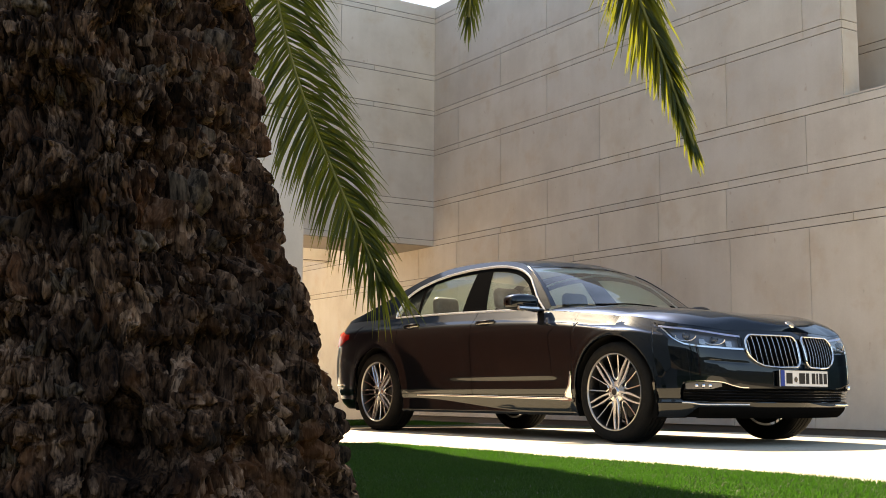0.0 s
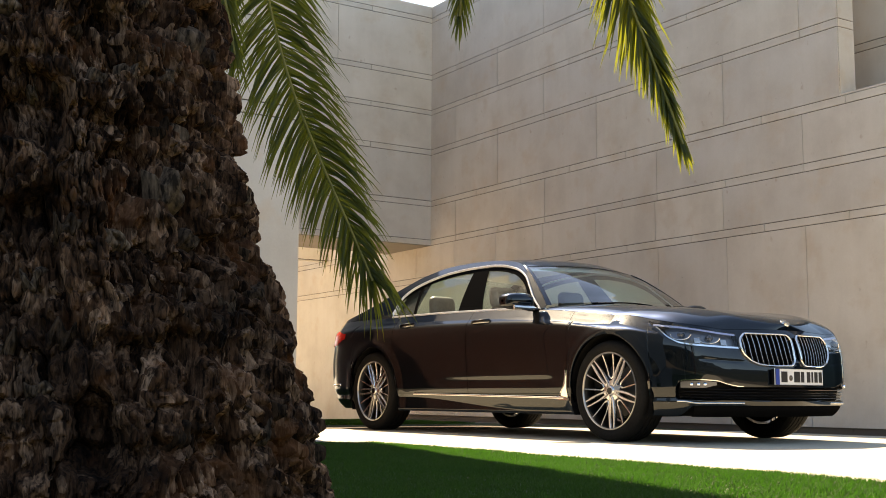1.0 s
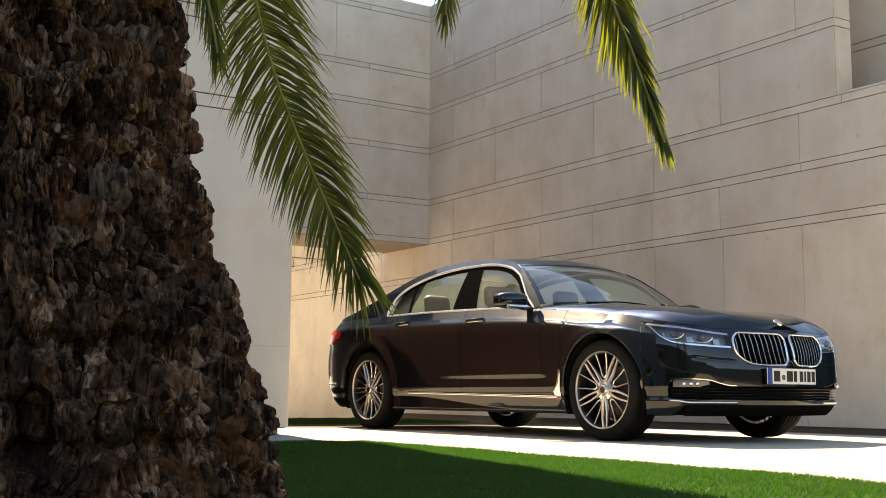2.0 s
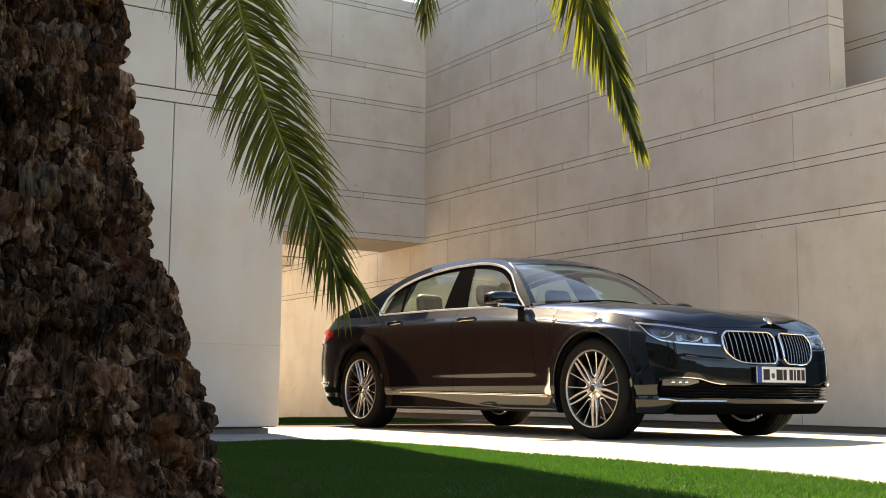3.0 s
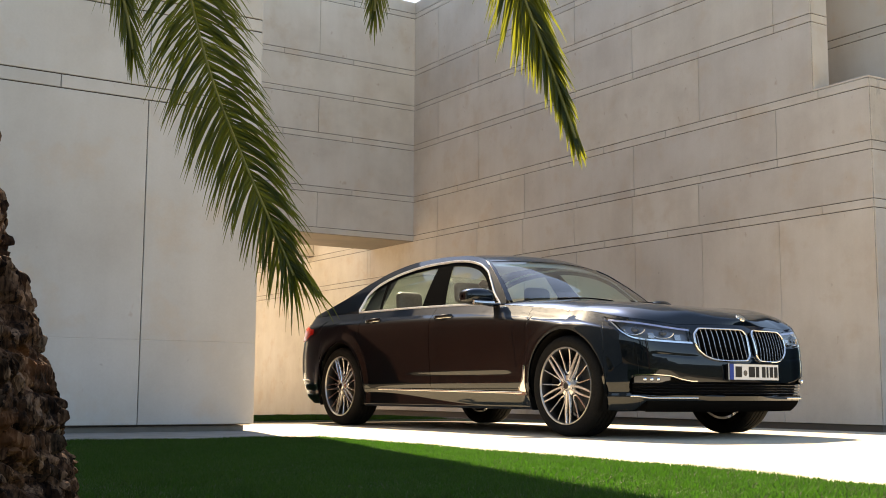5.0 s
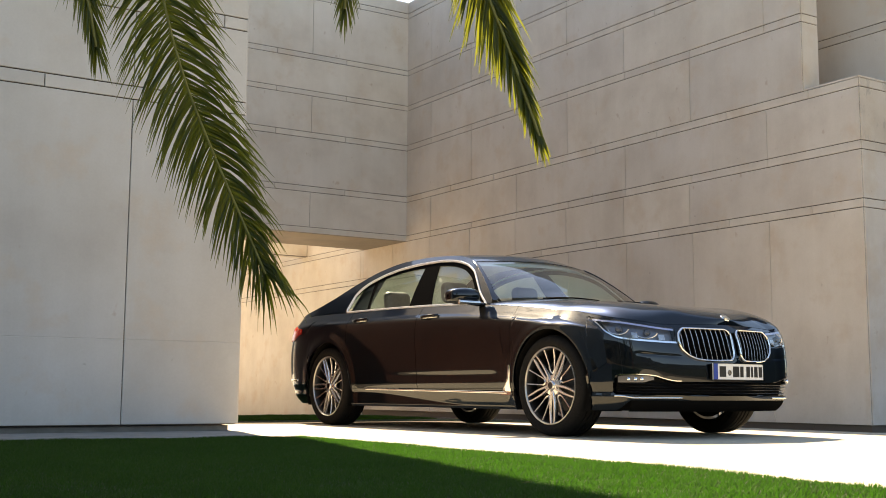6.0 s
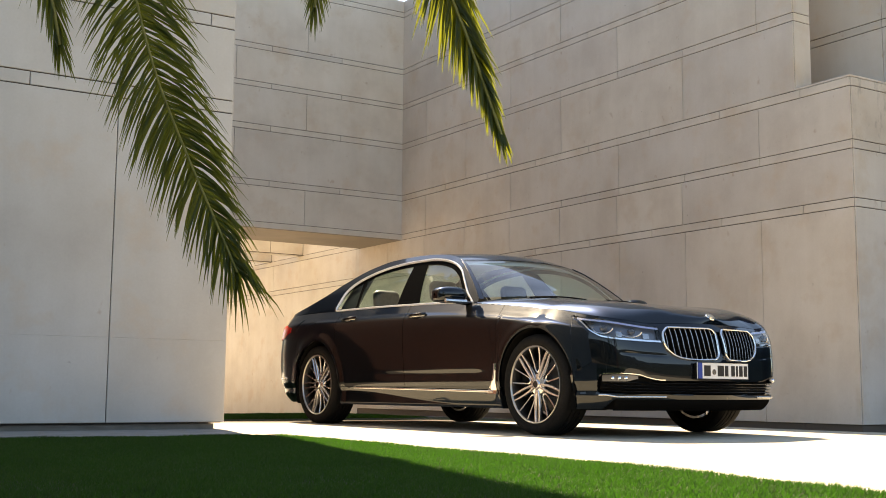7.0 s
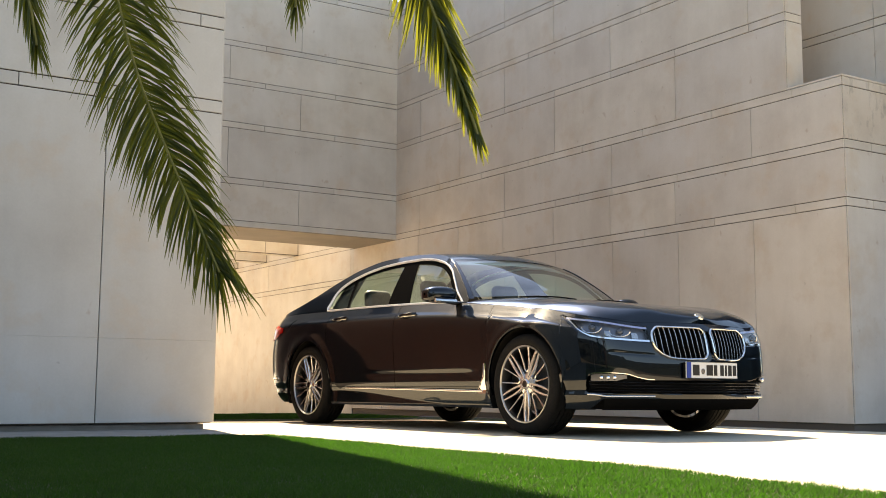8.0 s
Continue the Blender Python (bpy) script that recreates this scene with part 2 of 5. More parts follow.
# unseen side: brown below, dark above, to set the doors' reflections
clad(wall_block, (4.37, YL + 0.304, 0), (0, 1), 8.986, lambda k: [0.6 + MODULE * i for i in range(7)], BLOCK_LEVELS[:3], BROWN)
clad(wall_block, (4.37, YL + 0.304, 0), (0, 1), 8.986, lambda k: [0.6 + MODULE * i for i in range(7)], BLOCK_LEVELS[2:], DARK_MIRRORED)
# unseen set-back storey, added so the car's fender mirrors something dark
wall_upper = wall("wall_upper", (-6.0, 9.9 + PROUD, 6.9), (4.37 - PROUD, 16.5, 8.9), "unseen storey added on the near block to darken the car's reflections")
clad(wall_upper, (-6.0, 9.9, 0), (1, 0), 10.37, lambda k: [1.9 + 2 * MODULE * i for i in range(4)], (6.9, 7.9, 8.9), GREYSTONE)
clad(wall_upper, (4.37, 9.904, 0), (0, 1), 6.596, lambda k: [0.6 + MODULE * i for i in range(5)], (6.9, 7.9, 8.9), DARK_MIRRORED)
_pl = Mat("grey plinth stone", 0.8).use("world")
PLINTH = _pl.color(_pl.ramp(_pl.noise(6, 4), (0.3, (0.20, 0.185, 0.165)), (0.7, (0.28, 0.26, 0.235)))).bump(_pl.noise(60, 3), 0.15, 0.004).m
tagged(part("baseboard", box_mesh("baseboard", (-6.0, YL + 0.05, -0.3), (4.32, 40.0, 0.040)), PLINTH), "recessed grey stone plinth under the block", "plinth", kind="structure")

# beams over the passage court
BEAM = limestone("warm limestone", (0.60, 0.55, 0.475), (0.62, 0.57, 0.49), (0.64, 0.585, 0.505))
clad(wall_long, (XW, 40.0, 0), (0, -1), 40.0 - 18.3, lambda k: [2.9 + 3.735 * i for i in range(6)] if k else [], LEVELS, BEAM)
clad(wall_bridge, (XW, 18.25 + PROUD, 0), (-1, 0), XW - 4.4, cuts_bridge, LEVELS[3:], BEAM)
clad(wall_block, (4.37, 18.3, 0), (0, 1), 21.5, lambda k: [3.7 * i for i in range(1, 6)], LEVELS[:13] + (6.9,), BEAM)
for y in (20.71, 22.26, 23.84, 25.42):
    beam = tagged(part("beam", box_mesh("beam", (4.4, y + 0.012, 3.065), (XW - 0.002, y + 0.288, 3.59)), JOINT), "pale stone beam spanning the open passage court", "beam", "passage beams", kind="structure")
    for x0, x1 in ((4.4, 7.22), (7.228, 10.70), (10.710, XW - 0.024)):
        part("slab", box_mesh("slab", (x0, y, 3.053), (x1, y + 0.30, 3.60), 0.004), BEAM, beam)
    # dark strip paints the thin shade line at the beam's lower edge
    tagged(part("drip_groove", box_mesh("drip_groove", (4.4, y - 0.004, 3.049), (XW - 0.003, y + 0.02, 3.063)), JOINT), "dark strip for the shade line under a beam's front edge", "groove", kind="structure")
wall("wall_court", (4.4, 40.0, -0.3), (XW + 0.28, 40.3, 3.0), "limestone wall closing the passage court")


# ---------------------------------------------------------------- ground
def lie(x, y):
    """How far the ground falls away towards the long wall and the passage."""
    return -0.019 * min(max((x - 3.95) / 1.9, 0), 1) - 0.093 * min(max((x - 7.9) / 3.55, 0), 1) - 0.22 * min(max((y - 13.6) / 2.0, 0), 1)


def sheet(name, corners, z, material, label, category, falls=False, step=0.6):
    bm = bmesh.new()
    top = [bm.verts.new((x, y, z)) for x, y in corners]
    low = [bm.verts.new((x, y, z - 0.25)) for x, y in corners]
    bm.faces.new(top)
    for i in range(len(top)):
        j = (i + 1) % len(top)
        bm.faces.new((top[j], top[i], low[i], low[j]))
    if falls:
        for axis in (0, 1):
            vals = [c[axis] for c in corners]
            v = max(min(vals), 3.95)
            while v < min(max(vals), 24.0):
                geom = list(bm.verts) + list(bm.edges) + list(bm.faces)
                bmesh.ops.bisect_plane(bm, geom=geom, plane_co=(v, v, 0), plane_no=(1 - axis, axis, 0))
                v += step
        for w in bm.verts:
            w.co.z += lie(w.co.x, w.co.y)
    bmesh.ops.triangulate(bm, faces=[f for f in bm.faces if len(f.verts) > 4])
    return tagged(part(name, bm, material), label, category, kind="structure")


sheet("ground", [(-600, -600), (600, -600), (600, 600), (-600, 600)], -0.30, SOIL, "bare brown earth round the courtyard", "ground")
_w = Mat("warm paving", 0.85).use("world")
COURT = _w.color(_w.ramp(_w.noise(1.5, 5), (0.3, (0.60, 0.55, 0.475)), (0.7, (0.67, 0.615, 0.53)))).bump(_w.noise(50, 3), 0.2, 0.005).m
sheet("pavement", [(3.0, 4.0), (3.0, -8), (11.6, -8), (11.6, 9.40), (4.352, 9.40), (4.352, 7.55), (3.93, 5.46), (3.93, 4.0)], 0.0, PAVING, "sunlit pale paved forecourt", "pavement", True)
# grey colour deepens the block's shade here; right end follows the shadow edge
sheet("pavement_strip", [(-6, 5.0), (3.92, 5.0), (3.92, 5.46), (4.342, 7.55), (-6, 7.55)], 0.0, PLINTH, "narrow paving along the block, its shade deepened by a grey colour", "pavement")
sheet("pavement_court", [(4.3, 13.62), (11.8, 13.62), (11.8, 40.2), (4.3, 40.2)], 0.0, COURT, "warm sandy paving in the passage court", "pavement", True)
LAWN = [(-8, 6.1), (2.46, 5.61), (3.92, 5.47), (3.92, 2.64), (3.69, 1.06), (2.7, -8), (-8, -8)]
sheet("lawn", LAWN[::-1], 0.027, TURF, "short green lawn", "lawn")
for nm, y0, y1 in (("ground_edge", 9.42, 10.13), ("ground_strip", 12.32, 13.60)):
    sheet(nm, [(4.3, y0), (11.6, y0), (11.6, y1), (4.3, y1)], -0.004, SOIL, "strip of bare brown earth beside the lawn", "ground", True)
sheet("lawn_bed", [(4.3, 10.15), (11.6, 10.15), (11.6, 12.30), (4.3, 12.30)], 0.0, TURF, "strip of lawn in the shade behind the forecourt", "lawn", True)


# ---------------------------------------------------------------- unseen hedges added to close the garden behind the view and hold back low sky light
_h = Mat("hedge leaves", 0.7).use("world")
HEDGE = _h.color(_h.ramp(_h.noise(5, 6, 0.7), (0.3, (0.012, 0.016, 0.010)), (0.7, (0.038, 0.046, 0.028)))).bump(_h.noise(7, 6, 0.7), 1.0, 0.25).m


def hedge(name, lo, hi, seed):
    """A clipped hedge with an uneven leafy face."""
    bm = bmesh.new()
    bmesh.ops.create_cube(bm, size=1.0)
    bmesh.ops.subdivide_edges(bm, edges=list(bm.edges), cuts=24, use_grid_fill=True)
    lo, hi = Vector(lo), Vector(hi)
    for v in bm.verts:
        v.co = (lo + hi) / 2 + Vector(a * b for a, b in zip(v.co, hi - lo))
        v.co += noise.noise_vector(v.co * 0.7 + Vector((seed, 0, 0))) * 0.5
    return tagged(part(name, bm, HEDGE), "unseen dark hedge added behind the view to hold back low sky light", "hedge", "garden hedges", kind="structure")


hedge("hedge_south", (-26, -24, -0.5), (30, -21, 5.2), 1)
hedge("hedge_west", (-29, -24, -0.5), (-26, 30, 6.5), 2)
hedge("hedge_east", (30, -24, -0.5), (33, 7, 6.5), 3)


# ---------------------------------------------------------------- the car: x ahead, y to its left, z up, from the middle of the front axle
def curve(*pts):
    """A smooth function through points, with no overshoot."""
    xs, ys = np.array(sorted(pts), float).T
    h, d = np.diff(xs), np.diff(ys) / np.diff(xs)
    m = np.zeros(len(xs))
    for i in range(1, len(xs) - 1):
        if d[i - 1] * d[i] > 0:
            w1, w2 = 2 * h[i] + h[i - 1], h[i] + 2 * h[i - 1]
            m[i] = (w1 + w2) / (w1 / d[i - 1] + w2 / d[i])
    m[0], m[-1] = d[0], d[-1]

    def f(x):
        x = np.clip(np.asarray(x, float), xs[0], xs[-1])
        i = np.clip(np.searchsorted(xs, x) - 1, 0, len(xs) - 2)
        t = (x - xs[i]) / h[i]
        return (ys[i] * (1 + 2 * t) * (1 - t) ** 2 + h[i] * m[i] * t * (1 - t) ** 2 + ys[i + 1] * t * t * (3 - 2 * t) + h[i] * m[i + 1] * t * t * (t - 1))

    return f


def smooth(a, b, x):
    t = np.clip((np.asarray(x, float) - a) / (b - a), 0, 1)
    return t * t * (3 - 2 * t)


WHEELBASE, AXLE_Z, ARCH_R = 3.21, 0.345, 0.408
HALF, FRONT_N, REAR_N, REAR_X = 0.951, 3.5, 4.2, -3.25
nose = curve((0.14, 0.80), (0.18, 0.885), (0.23, 0.925), (0.30, 0.935), (0.45, 0.94), (0.55, 0.93), (0.65, 0.91), (0.72, 0.885), (0.78, 0.85), (0.84, 0.79), (1.0, 0.60))
tail = curve((0.18, 0.90), (0.25, 1.01), (0.40, 1.09), (0.52, 1.11), (0.62, 1.10), (0.75, 1.06), (0.88, 1.02), (0.96, 1.01), (1.05, 0.97))
low_half = curve((0.14, 0.910), (0.165, 0.922), (0.20, 0.938), (0.25, 0.956), (0.27, 0.962), (0.30, 0.957), (0.325, 0.963), (0.36, 0.974), (0.42, 0.979), (0.55, 0.988), (0.70, 0.998), (0.80, 1.0), (1.1, 1.0))
up_half = curve((0.0, 0.900), (0.05, 0.937), (0.092, 0.970), (0.098, 0.977), (0.106, 0.983), (0.125, 0.989), (0.2, 0.9985), (0.3, 1.0), (1.0, 1.0))
# upper edge of the flanks along the car: u is x along the side, 0..1 round the nose, REAR_X-1 at the middle of the tail
belt = curve((1.0, 0.775), (0.86, 0.77), (0.76, 0.766), (0.6, 0.780), (0.45, 0.798), (0.30, 0.818), (0.16, 0.846), (0.0, 0.893), (-0.3, 0.930), (-0.6, 0.962), (-1.0, 0.992), (-1.7, 1.012),
             (-2.3, 1.022), (-2.9, 1.025), (-3.25, 1.03), (-3.6, 1.02), (-3.9, 0.995), (-4.05, 0.985), (-4.25, 0.985))


def swept(y):
    """How far the nose draws back on either side of the grille."""
    return 0.066 * smooth(0.0, 0.52, np.abs(y)) * smooth(0.85, 0.54, np.abs(y))


def skin(u, z):
    """The flank of the body at u and height z, on the right-hand side (y < 0)."""
    u, z = np.broadcast_arrays(np.asarray(u, float), np.asarray(z, float))
    fade = 1 - 0.9 * smooth(0.05, 0.6, u) - 0.55 * smooth(-3.6, -4.1, u)
    half = HALF * low_half(z) * (1 - (1 - up_half(np.maximum(belt(u) - z, 0))) * fade)
    # the flank draws in a little behind the front wheel and over the doors
    half = half - 0.0055 * smooth(0.375, 0.415, z) * smooth(0.465, 0.435, z) * smooth(-0.50, -0.75, u) * smooth(-2.25, -1.85, u)
    a = np.clip(u, 0, 1) * np.pi / 2
    b = np.clip(REAR_X - u, 0, 1) * np.pi / 2
    x = np.where(u > 0, nose(z) * np.sin(a) ** (2 / FRONT_N), np.where(u < REAR_X, REAR_X - tail(z) * np.sin(b) ** (2 / REAR_N), u))
    y = half * np.where(u > 0, np.cos(a) ** (2 / FRONT_N), np.cos(b) ** (2 / REAR_N))
    x = np.where(u > 0, x - swept(y) * smooth(0.25, 0.55, x), x)
    # wheel arches stand out slightly
    for xc in (0.0, -WHEELBASE):
        r = np.hypot(x - xc, z - AXLE_Z)
        y = y + 0.012 * np.exp(-(((r - ARCH_R - 0.02) / 0.055) ** 2)) * (np.abs(x - xc) < 0.6)
    return np.stack([x, -y, z], -1)


def foot(u):
    """The lower edge of the flanks, with the wheel arches."""
    u = np.asarray(u, float)
    x = skin(u, np.full(u.shape, 0.45))[..., 0]
    z = np.full(u.shape, 0.175) + 0.07 * smooth(0.30, 0.42, u) + 0.06 * smooth(-3.5, -4.0, u)
    for xc in (0.0, -WHEELBASE):
        d = ARCH_R**2 - (x - xc) ** 2
        z = np.maximum(z, np.where(d > 0, AXLE_Z + np.sqrt(np.maximum(d, 0)), 0))
    return z


def grid_mesh(name, P, flip=False, wrap=False):
    """A mesh from a grid of places."""
    n, m = P.shape[:2]
    idx = np.arange(n * m).reshape(n, m)
    a, b, c, d = idx[:-1, :-1], idx[1:, :-1], idx[1:, 1:], idx[:-1, 1:]
    if wrap:
        b = np.roll(idx, -1, 0)[:, :-1]
        a, c, d = idx[:, :-1], np.roll(idx, -1, 0)[:, 1:], idx[:, 1:]
    q = np.stack([a, b, c, d], -1).reshape(-1, 4)
    if flip:
        q = q[:, ::-1]
    me = bpy.data.meshes.new(name)
    me.vertices.add(n * m)
    me.vertices.foreach_set("co", P.reshape(-1).astype(np.float32))
    me.loops.add(q.size)
    me.loops.foreach_set("vertex_index", q.reshape(-1).astype(np.int32))
    me.polygons.add(len(q))
    me.polygons.foreach_set("loop_start", np.arange(0, q.size, 4, dtype=np.int32))
    me.polygons.foreach_set("use_smooth", [True] * len(q))
    me.update(calc_edges=True)
    me.set_sharp_from_angle(angle=0.75)
    return me


def normals(P):
    du, dv = np.gradient(P, axis=0), np.gradient(P, axis=1)
    n = np.cross(du, dv)
    return n / np.maximum(np.linalg.norm(n, axis=-1, keepdims=True), 1e-9)


def folded(P, depth=0.018, edge=0.0025):
    """A panel with its rim folded inwards, so that a real gap stays between it and the next one."""
    n = normals(P)
    if (n * (P - np.array([-1.6, 0, 0.55]))).sum() < 0:
        n = -n
    ring = lambda A, B: np.concatenate([A, B], 0)
    Q = P.copy()
    Q[0], Q[-1] = P[0] + edge * _unit(P[1] - P[0]), P[-1] + edge * _unit(P[-2] - P[-1])
    Q[:, 0], Q[:, -1] = Q[:, 0] + edge * _unit(P[:, 1] - P[:, 0]), Q[:, -1] + edge * _unit(P[:, -2] - P[:, -1])
    out = np.zeros((P.shape[0] + 2, P.shape[1] + 2, 3))
    out[1:-1, 1:-1] = Q
    N = np.zeros_like(out)
    N[1:-1, 1:-1] = n
    for A in (out, N):
        A[0], A[-1] = A[1], A[-2]
        A[:, 0], A[:, -1] = A[:, 1], A[:, -2]
    rim = np.ones(out.shape[:2], bool)
    rim[1:-1, 1:-1] = False
    out[rim] -= depth * N[rim]
    return out


def _unit(v):
    return v / np.maximum(np.linalg.norm(v, axis=-1, keepdims=True), 1e-9)


def mirrored(P):
    return P * np.array([1, -1, 1])


def span(us, lo, hi, steps, bias=1.0):
    """Columns at us between two height functions."""
    t = np.linspace(0, 1, steps) ** bias
    z = lo(us)[:, None] * (1 - t) + hi(us)[:, None] * t
    return np.repeat(us[:, None], steps, 1), z


def both(name, P, material, parent, label="", fold=True):
    """The same panel on both sides of the car."""
    Q = folded(P) if fold else P
    right = part(name, grid_mesh(name, Q, True), material, parent, label)
    left = part(name, grid_mesh(name, mirrored(Q)), material, parent, label)
    return right, left


def tube(name, pts, ru, rv=None, closed=False, sides=10, up=(0, 0, 1)):
    """A bar swept along points, of an oval section: ru across, rv along up."""
    pts = np.asarray(pts, float)
    rv = rv or ru
    n = len(pts)
    if closed:
        tan = _unit(np.roll(pts, -1, 0) - np.roll(pts, 1, 0))
    else:
        tan = _unit(np.gradient(pts, axis=0))
    side = _unit(np.cross(tan, np.asarray(up, float)))
    top = _unit(np.cross(side, tan))
    ang = np.linspace(0, 2 * np.pi, sides, endpoint=False)
    size = np.ones(n)
    P = pts[None] + (np.cos(ang)[:, None, None] * ru * side[None] + np.sin(ang)[:, None, None] * rv * top[None]) * size[None, :, None]
    if closed:
        P = np.concatenate([P, P[:, :1]], 1)
        return grid_mesh(name, P, wrap=True)
    caps = [np.repeat(p[None, None], sides, 0) for p in (pts[0] - tan[0] * 0.3 * min(ru, rv), pts[-1] + tan[-1] * 0.3 * min(ru, rv))]
    P = np.concatenate([caps[0], P, caps[1]], 1)
    return grid_mesh(name, P, wrap=True)


def lathe(name, profile, steps=64):
    """Revolves (radius, y) points round the y axis."""
    ang = np.linspace(0, 2 * np.pi, steps, endpoint=False)
    r, y = np.asarray(profile, float).T
    P = np.stack([np.cos(ang)[:, None] * r, np.repeat(y[None], steps, 0), np.sin(ang)[:, None] * r], -1)
    return grid_mesh(name, P, wrap=True)


def sdf(px, pz, poly):
    """Signed distance to a polygon, negative inside."""
    poly = np.asarray(poly, float)
    d = np.full(px.shape, 1e9)
    inside = np.zeros(px.shape, bool)
    for (ax, az), (bx, bz) in zip(poly, np.roll(poly, -1, 0)):
        ex, ez = bx - ax, bz - az
        t = np.clip(((px - ax) * ex + (pz - az) * ez) / (ex * ex + ez * ez), 0, 1)
        d = np.minimum(d, np.hypot(px - ax - t * ex, pz - az - t * ez))
        cross = ((az > pz) != (bz > pz)) & (px < (bx - ax) * (pz - az) / ((bz - az) or 1e-9) + ax)
        inside ^= cross
    return np.where(inside, -d, d)


# --- car materials
_c = Mat("dark metallic paint", 0.30, 0.86, Specular_Tint=(0.36, 0.49, 0.60, 1.0), Specular_IOR_Level=0.2, Coat_Weight=1.0, Coat_Roughness=0.03, Coat_IOR=1.5)
_fl = _c.ramp(_c.noise(900, 2), (0.35, (0.0022, 0.0040, 0.0064)), (0.65, (0.0056, 0.0102, 0.0160)))
PAINT = _c.color(_fl).m
CHROME = plain("chrome", (0.86, 0.85, 0.83), 0.10, 1.0)
# near-white, hardly metallic base stands in for sky mirrored in chrome
TRIM = plain("sky-white trim", (0.96, 0.97, 0.98), 0.38, 0.15)
SATIN = plain("satin silver", (0.74, 0.73, 0.72), 0.22, 1.0)
ALLOY = plain("alloy rim", (0.50, 0.49, 0.47), 0.3, 1.0)
STEEL = plain("dark steel", (0.07, 0.068, 0.066), 0.45, 1.0)
BLACK = plain("gloss black trim", (0.008, 0.008, 0.009), 0.12)
MATT = plain("matt black trim", (0.006, 0.006, 0.006), 1.0, Specular_IOR_Level=0.0)
_b = Mat("black plastic", 0.8, Specular_IOR_Level=0.08)
PLASTIC = _b.color((0.007, 0.007, 0.007)).bump(_b.noise(400, 2), 0.15, 0.001).m
_r = Mat("tyre rubber", 0.8, Specular_IOR_Level=0.12)
RUBBER = _r.color(_r.ramp(_r.noise(60, 3), (0.3, (0.007, 0.007, 0.007)), (0.7, (0.013, 0.0125, 0.012)))).m
LEATHER_M = Mat("beige leather", 0.5)
LEATHER = LEATHER_M.color(LEATHER_M.ramp(LEATHER_M.noise(40, 3), (0.3, (0.24, 0.22, 0.185)), (0.7, (0.30, 0.275, 0.235)))).bump(LEATHER_M.voronoi(350), 0.15, 0.001).m
SEAT_M = Mat("grey-beige seat leather", 0.5)
SEAT = SEAT_M.color(SEAT_M.ramp(SEAT_M.noise(40, 3), (0.3, (0.085, 0.080, 0.068)), (0.7, (0.12, 0.112, 0.096)))).bump(SEAT_M.voronoi(350), 0.15, 0.001).m
LINING = plain("pale roof lining", (0.66, 0.66, 0.60), 0.9)
DARKTRIM = plain("dark cabin trim", (0.02, 0.02, 0.022), 0.6)
RED = plain("red lamp lens", (0.55, 0.012, 0.012), 0.15, 0.0, Specular_IOR_Level=0.15)
WHITE = plain("white plate", (0.78, 0.78, 0.76), 0.4)
INK = plain("black lettering", (0.012, 0.012, 0.012), 0.4)
BLUE = plain("blue plate band", (0.01, 0.05, 0.30), 0.4)
HOUSING = plain("lamp housing", (0.15, 0.155, 0.17), 0.28, 0.8)
PROJECTOR = plain("projector glass", (0.05, 0.055, 0.065), 0.05, 0.0)
BROW = plain("blue-grey lamp brow", (0.42, 0.46, 0.62), 0.4, 0.6)
BAR = plain("dim chrome bar", (0.45, 0.44, 0.43), 0.25, 1.0)
LAMP = plain("lamp reflector", (0.80, 0.82, 0.86), 0.10, 1.0)


def glass(name, tint, base=0.05):
    """Thin clear glass: tinted see-through with a mirror gloss that grows towards grazing angles."""
    m = bpy.data.materials.new(name)
    m.use_nodes = True
    t = m.node_tree
    t.nodes.remove(t.nodes["Principled BSDF"])
    clear, gloss, mix, face, power, scale = (t.nodes.new("ShaderNode" + k) for k in ("BsdfTransparent", "BsdfGlossy", "MixShader", "LayerWeight", "Math", "Math"))
    clear.inputs[0].default_value = (*tint, 1)
    gloss.inputs["Roughness"].default_value = 0.0
    face.inputs[0].default_value = 0.5
    power.operation, power.inputs[1].default_value = "POWER", 4.0
    scale.operation, scale.inputs[1].default_value, scale.inputs[2].default_value = "MULTIPLY_ADD", 0.85, base
    for a, b in ((face.outputs["Facing"], power.inputs[0]), (power.outputs[0], scale.inputs[0]), (scale.outputs[0], mix.inputs[0]), (clear.outputs[0], mix.inputs[1]), (gloss.outputs[0], mix.inputs[2]),
                 (mix.outputs[0], t.nodes["Material Output"].inputs[0])):
        t.links.new(a, b)
    return m


GLASS = glass("green tinted glass", (0.87, 1.0, 0.94), 0.04)
WINDSCREEN = glass("windscreen glass", (0.76, 0.95, 0.90), 0.15)
LENS = glass("lamp glass", (0.94, 0.96, 0.98), 0.05)

CAR_TURN = math.degrees(math.atan2(-0.999, 0.042))
car = tagged(empty("car", pose(7.03, 5.917, 0, 0, 0, CAR_TURN)), "dark metallic blue-grey luxury saloon with chrome trim, parked on paving", "car")

